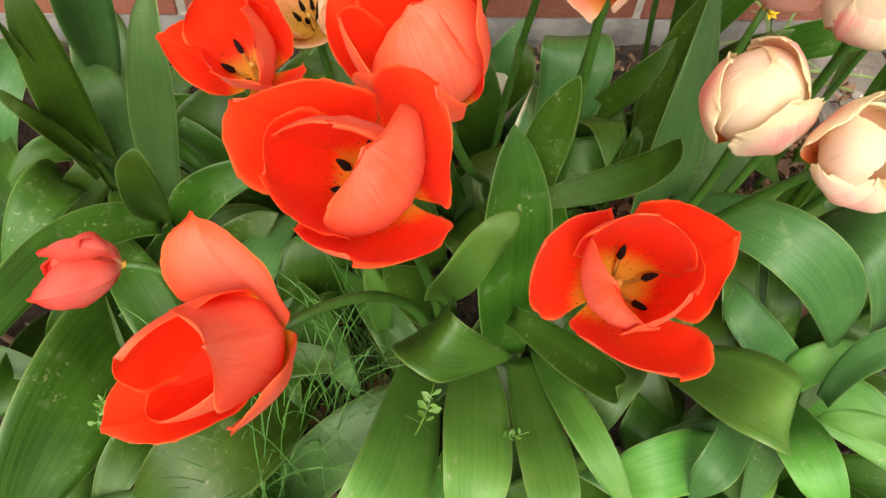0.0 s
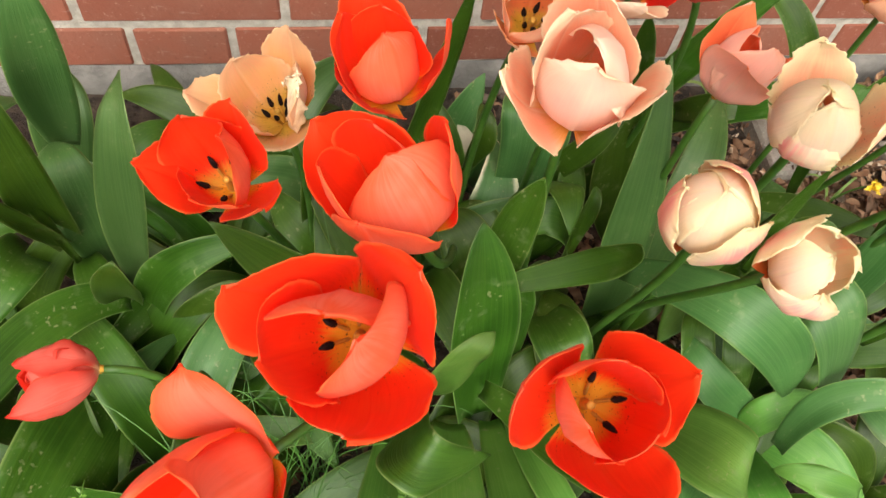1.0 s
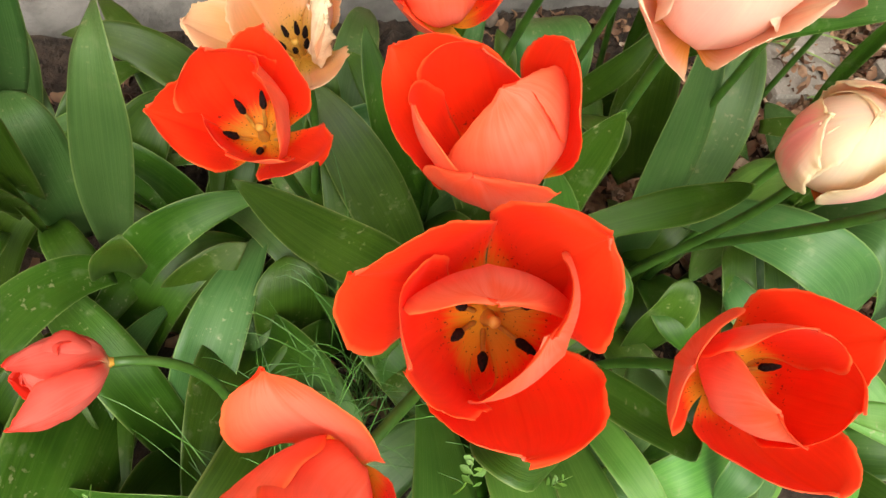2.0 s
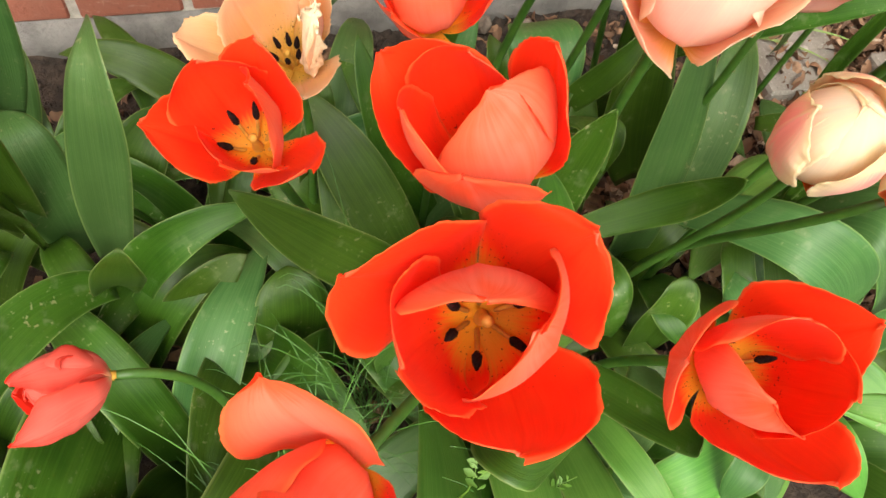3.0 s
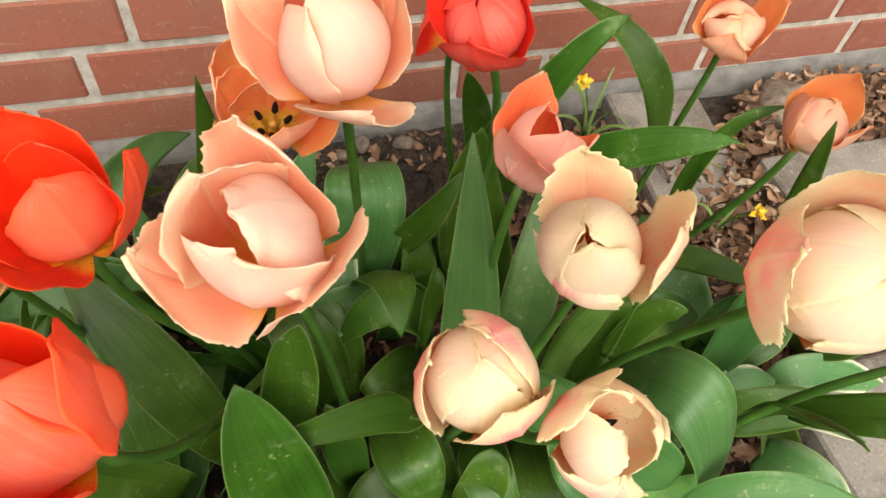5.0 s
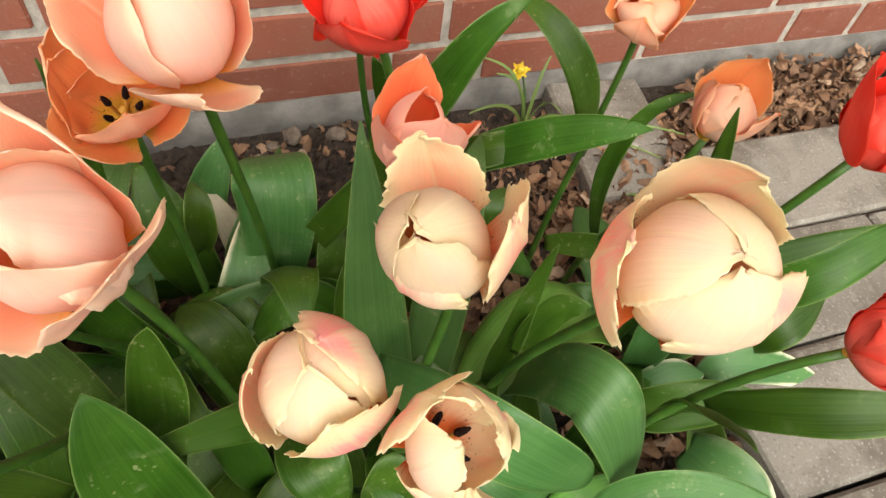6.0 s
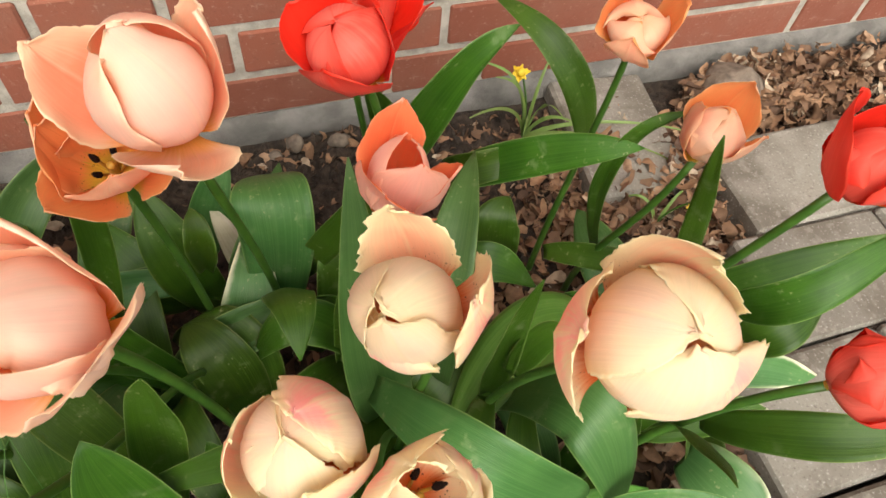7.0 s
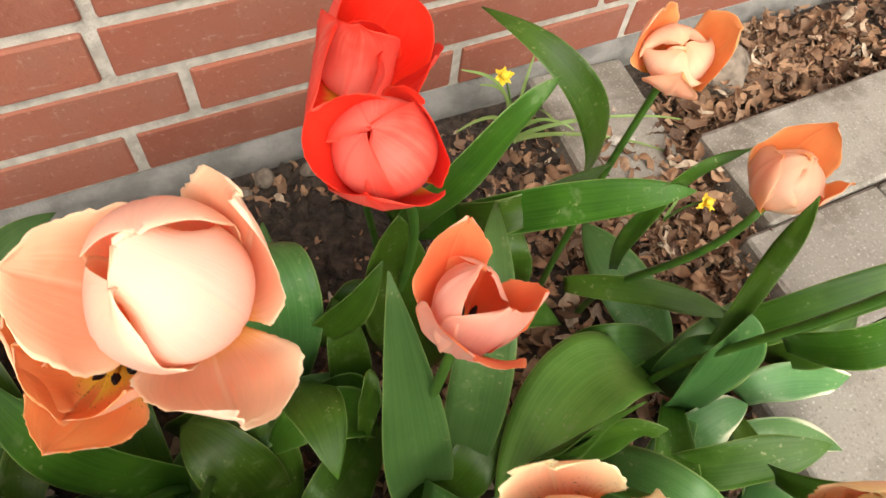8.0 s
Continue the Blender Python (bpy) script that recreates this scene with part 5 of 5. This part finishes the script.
litter_sheet("leaf_litter", [
    (0.640, -0.292, 0.2, 0.14, 1100, 0.0085, 0.014),
    (0.774, -0.215, 0.12, 0.1, 700, 0.008, 0.014),
    (1.059, -0.075, 0.16, 0.055, 1100, 0.009, 0.045),
    (0.620, -0.100, 0.15, 0.07, 300, 0.008, 0.01),
    (0.793, -0.148, 0.06, 0.1, 140, 0.009, 0.032),
    (0.897, -0.148, 0.06, 0.07, 260, 0.009, 0.03),
    (0.835, -0.264, 0.04, 0.1, 320, 0.009, 0.036),
    (0.774, -0.408, 0.06, 0.08, 260, 0.009, 0.03),
    (0.678, -0.505, 0.05, 0.12, 260, 0.009, 0.03),
    (1.173, -0.148, 0.3, 0.035, 620, 0.009, 0.034),
    (0.412, -0.046, 0.1, 0.03, 60, 0.008, 0.01),
    (0.507, -0.389, 0.14, 0.14, 500, 0.009, 0.012),
    (0.298, -0.157, 0.26, 0.12, 60, 0.008, 0.008),
    (0.100, -0.341, 0.4, 0.3, 700, 0.009, 0.008),
    (1.297, -0.090, 0.25, 0.07, 500, 0.009, 0.03),
], "crumpled dry brown leaves lying on the soil")


def crumbs(name, spots, label):
    """Small uneven lumps of soil."""
    rng = random.Random(77)
    verts, faces = [], []
    for (x0, x1, y0, y1, count, size) in spots:
        for _ in range(count):
            x, y, s = rng.uniform(x0, x1), rng.uniform(y0, y1), size * rng.choice((0.4, 0.5, 0.7, 1.0, 1.5))
            z, k = soil_height(x, y) + s * 0.3, len(verts)
            for dx, dy, dz in ((1, 0, 0), (0, 1, 0), (-1, 0, 0), (0, -1, 0), (0, 0, 1), (0, 0, -1)):
                w = [s * rng.uniform(0.6, 1.2) for _ in range(3)]
                verts.append((x + dx * w[0] + s * rng.uniform(-0.3, 0.3), y + dy * w[1] + s * rng.uniform(-0.3, 0.3), z + dz * w[2] * 0.8))
            faces += [(k + a, k + c, k + 4) for a, c in ((0, 1), (1, 2), (2, 3), (3, 0))] + [(k + c, k + a, k + 5) for a, c in ((0, 1), (1, 2), (2, 3), (3, 0))]
    return tagged(mesh_object(name, verts, faces, (SOIL,), smooth=False), label, "soil", kind="stuff")


crumbs("soil_crumbs", [(0.22, 0.62, -0.17, -0.018, 800, 0.0085), (-0.2, 0.9, -0.26, -0.014, 5200, 0.0034), (-0.2, 0.7, -0.6, -0.26, 1500, 0.004), (0.9, 1.5, -0.17, -0.014, 1200, 0.0035)], "loose dark crumbs of soil on the flower bed")


# ---- small things ----
def ribbon(points, widths):
    """A thin flat blade along a curve, with a slight keel."""
    pts = np.asarray(points, float)
    tan = np.gradient(pts, axis=0)
    verts, faces = [], []
    for k, (p, t, w) in enumerate(zip(pts, tan, widths)):
        side = unit(np.cross(t, (0.2, -0.6, 0.77)))
        up = unit(np.cross(side, t))
        verts += [p - side * w + up * w * 0.4, p, p + side * w + up * w * 0.4]
        if k:
            q = 3 * k
            faces += [(q - 3, q - 2, q + 1, q), (q - 2, q - 1, q + 2, q + 1)]
    return verts, faces


def grass_tuft(rng, a, b, count, reach):
    verts, faces = [], []
    for _ in range(count):
        s = rng.random()
        base = np.array([a[0] + (b[0] - a[0]) * s + rng.gauss(0, 0.014), a[1] + (b[1] - a[1]) * s + rng.gauss(0, 0.014), 0.0])
        d, h = reach * rng.uniform(0.3, 1.0), rng.uniform(0.09, 0.22)
        w = rng.uniform(0, 6.283)
        tip = base + np.array([d * math.cos(w), d * math.sin(w), h * rng.uniform(0.6, 1.0)])
        line = bezier(base, base + np.array([0, 0, h * 0.6]), tip + np.array([-0.2 * d * math.cos(w), -0.2 * d * math.sin(w), h * 0.25]), tip, 9)
        v, f = ribbon(line, np.linspace(0.0007, 0.00015, 9) * rng.uniform(0.6, 1.2))
        k = len(verts)
        verts += v
        faces += [tuple(i + k for i in q) for q in f]
    return verts, faces


rng = random.Random(31)
gv, gf = grass_tuft(rng, (0.140, -0.48), (0.030, -0.635), 170, 0.11)
tagged(mesh_object("grass_tuft", gv, gf, (GRASS,)), "fine green grass growing between the tulip leaves", "grass", kind="stuff")


def weed(at, heading, scale):
    """A small weed: a thin stalk with pairs of notched leaflets."""
    root = thing("weed", at, "small bright green weed between the tulip leaves", "weed", "small weeds")
    base = np.array(at)
    out = np.array([math.cos(heading), math.sin(heading), 0.15])
    foot = np.array([at[0] - 0.01, at[1] + 0.02, 0.0])
    line = bezier(foot, foot + np.array([0, 0, at[2] * 0.8]), base - out * 0.02, base + out * 0.05 * scale, 14)
    v, f = tube(line, np.linspace(0.0010, 0.0005, 14), 6)
    mesh_object("stalk", v, f, (WEED,), root)
    side = unit(np.cross(out, (0, 0, 1)))
    for k in range(4):
        for sg in (-1, 1):
            grow = rng.uniform(0.5, 1.2)
            p = base + out * scale * (0.004 + 0.009 * k + rng.uniform(-0.003, 0.003))
            q = p + (side * sg * 0.013 + out * rng.uniform(-0.002, 0.012)) * scale * grow + np.array([0, 0, rng.uniform(-0.004, 0.006)])
            v, f = ribbon([p, p * 0.7 + q * 0.3, p * 0.45 + q * 0.55, p * 0.2 + q * 0.8, q], [0.0004, 0.0022 * scale * grow, 0.0042 * scale * grow, 0.0030 * scale * grow, 0.0004])
            mesh_object("leaflet", v, f, (WEED,), root)
    return root


weed((0.165, -0.625, 0.215), 1.3, 0.55)
weed((0.215, -0.630, 0.190), 0.2, 0.40)
weed((-0.060, -0.590, 0.150), 1.4, 0.50)


def daffodil(base, head, facing, leaves, scale=1.0):
    root = thing("daffodil", (base[0], base[1], 0), "small faded yellow daffodil with thin leaves on the soil", "daffodil", "small daffodils")
    b, h = np.array([base[0], base[1], -0.01]), np.array(head, float)
    v, f = tube(bezier(b, b + np.array([0, 0, h[2] * 0.8]), h + np.array([0, 0, 0.01]), h, 10), np.linspace(0.0016, 0.0010, 10), 7)
    mesh_object("stem", v, f, (STEM,), root)
    axes = flower_axes(facing)
    cv, cf = tube([h, h + axes[2] * 0.003 * scale, h + axes[2] * 0.010 * scale, h + axes[2] * 0.012 * scale], [0.001, 0.0032 * scale, 0.0042 * scale, 0.0050 * scale], 10)
    flower = mesh_object("trumpet", cv, cf, (PETAL_YELLOW,), root)
    for k in range(6):
        petal(flower, h + axes[2] * 0.002, axes, (60 * k + 9 * math.sin(7 * k), 85, 50 + 22 * math.sin(3.1 * k + 40 * scale), 78 + 40 * math.sin(2.3 * k + 1), (12 + 2 * math.sin(5 * k)) * scale, 4.2 * scale, 0.8, 0, 25 * math.sin(4 * k), 0.8), (PETAL_YELLOW, PETAL_YELLOW), 0.0, 0.0006, k)
    for dx, dy, dz in leaves:
        t = b + np.array([dx, dy, dz + 0.01])
        v, f = ribbon(bezier(b, b + np.array([dx * 0.15, dy * 0.15, dz * 0.9 + 0.02]), t * 0.7 + b * 0.3 + np.array([0, 0, 0.03]), t, 12), np.linspace(0.0036, 0.0008, 12))
        mesh_object("leaf", v, f, (LEAF,), root)
    return root


daffodil((0.669, -0.071), (0.657, -0.047, 0.087), (-0.2, -0.6, 0.7), [(-0.07, 0.02, 0.12), (-0.05, 0.01, 0.10), (0.03, 0.03, 0.10), (0.05, -0.05, 0.05), (-0.03, -0.05, 0.06), (0.20, -0.07, 0.03), (-0.09, -0.02, 0.07), (0.16, -0.10, 0.02), (0.01, -0.06, 0.09)])
daffodil((0.774, -0.249), (0.796, -0.268, 0.060), (0.0, -0.4, 0.9), [(-0.03, 0.03, 0.03), (0.04, 0.02, 0.03)], 0.9)


def pebble(at, size, seed, label, mat=STONE):
    ob = thing("stone", at, label, "stone", "stones on the soil")
    r = random.Random(seed)
    b = bmesh.new()
    bmesh.ops.create_icosphere(b, subdivisions=3, radius=1.0)
    for vert in b.verts:
        n = vert.co.normalized()
        k = 1 + 0.28 * noise.noise(n * 1.7 + Vector((seed, 0, 0))) + 0.10 * noise.noise(n * 5 + Vector((0, seed, 0)))
        vert.co = Vector((n.x * size[0], n.y * size[1], n.z * size[2])) * k
    p = part("lump", b, mat, ob)
    p.data.polygons.foreach_set("use_smooth", [True] * len(p.data.polygons))
    return ob


pebble((0.376, -0.032, 0.010), (0.012, 0.010, 0.011), 3, "pale brown stone lying on the soil by the plinth")
pebble((0.431, -0.036, 0.008), (0.014, 0.009, 0.009), 5, "pale brown stone lying on the soil by the plinth")
pebble((0.350, -0.042, 0.006), (0.008, 0.007, 0.006), 7, "small pale stone lying on the soil by the plinth")
pebble((0.974, -0.075, 0.018), (0.050, 0.042, 0.038), 11, "rounded grey-brown stone against the plinth")
pebble((0.774, -0.138, 0.028), (0.010, 0.007, 0.004), 13, "small white chip on the grey paver", MORTAR)
pebble((0.793, -0.143, 0.027), (0.006, 0.005, 0.003), 17, "small white chip on the grey paver", MORTAR)


# ---- pavers ----
PAVE_Z = 0.045
paver_meshes = [block_mesh("paver", 0.1985, 0.1365, 0.06, 0.004, PAVER, s) for s in range(4)]
paver_long = block_mesh("paver", 0.4015, 0.1365, 0.06, 0.004, PAVER, 6)
rng = random.Random(5)
for row in range(9):
    y = -0.2415 - 0.141 * row
    left = (0.864, 0.826, 0.726, 0.702)[row] if row < 4 else 0.678 - 0.03 * (row - 4)
    for col in range(9):
        x = left + 0.099 + 0.203 * col
        if row == 0 and col == 1:
            continue
        if row == 0 and col == 0:
            x += 0.1015
        piece("paver", paver_long if row + col == 0 else paver_meshes[(row * 3 + col) % 4], pavement, Matrix.Translation((x, y, PAVE_Z - 0.03 + rng.uniform(-0.003, 0.002))) @ Euler((rng.uniform(-0.012, 0.012), rng.uniform(-0.012, 0.012), rng.uniform(-0.02, 0.02))).to_matrix().to_4x4())
piece("paver", paver_meshes[1], pavement, Matrix.Translation((0.785, -0.111, -0.008)) @ Euler((0.02, -0.02, 1.50)).to_matrix().to_4x4())

# ---- bricks ----
long_bricks = [block_mesh("brick", STRETCHER - JOINT, 0.10, COURSE - JOINT, 0.0025, BRICK, s) for s in range(5)]
short_bricks = [block_mesh("brick", HEADER - JOINT, 0.10, COURSE - JOINT, 0.0025, BRICK, 40 + s) for s in range(3)]
# a known joint of each course, the places of its headers from there in bricks, and the bricks between two headers
STARTS = ((-0.102, 0), (0.087, 9), (0.144, 0), (0.028, 9), (0.265, 0), (0.146, 9))
rng = random.Random(8)
far_verts, far_faces = [], []


def lay(x, z, length, course):
    centre = (x + length / 2, 0.0505 + rng.uniform(-0.0015, 0.0015), z)
    short = length < 0.2
    if course < 9 and -0.9 < x < 2.1:
        me = rng.choice(short_bricks if short else long_bricks)
        piece("brick", me, wall, Matrix.Translation(centre) @ Euler((0, rng.uniform(-0.004, 0.004), 0)).to_matrix().to_4x4())
    else:
        k = len(far_verts)
        hx, hz = (length - JOINT) / 2, (COURSE - JOINT) / 2
        for dx, dy, dz in ((-1, 0, -1), (1, 0, -1), (1, 0, 1), (-1, 0, 1), (-1, 1, -1), (1, 1, -1), (1, 1, 1), (-1, 1, 1)):
            far_verts.append((centre[0] + dx * hx, 0.0005 + dy * 0.09, z + dz * hz))
        far_faces.extend(tuple(k + i for i in q) for q in ((0, 1, 2, 3), (5, 4, 7, 6), (4, 0, 3, 7), (1, 5, 6, 2), (3, 2, 6, 7), (4, 5, 1, 0)))


for course in range(int((WALL_TOP - WALL_FOOT) / COURSE)):
    x0, kind = STARTS[course % 6]
    z = 0.065 + COURSE * course
    lengths = [STRETCHER] if kind == 9 else [HEADER, STRETCHER, STRETCHER]
    x, k = x0, 0
    while x < WALL_RIGHT - 0.05:
        d = min(lengths[k % len(lengths)], WALL_RIGHT - x)
        lay(x, z, d, course)
        x, k = x + d, k + 1
    x, k = x0, -1
    while x > WALL_LEFT + 0.05:
        d = min(lengths[k % len(lengths)], x - WALL_LEFT)
        lay(x - d, z, d, course)
        x, k = x - d, k - 1
far = mesh_object("brick", far_verts, far_faces, (BRICK,), wall, smooth=False)
tagged(far, "red bricks of the upper wall", kind="stuff")
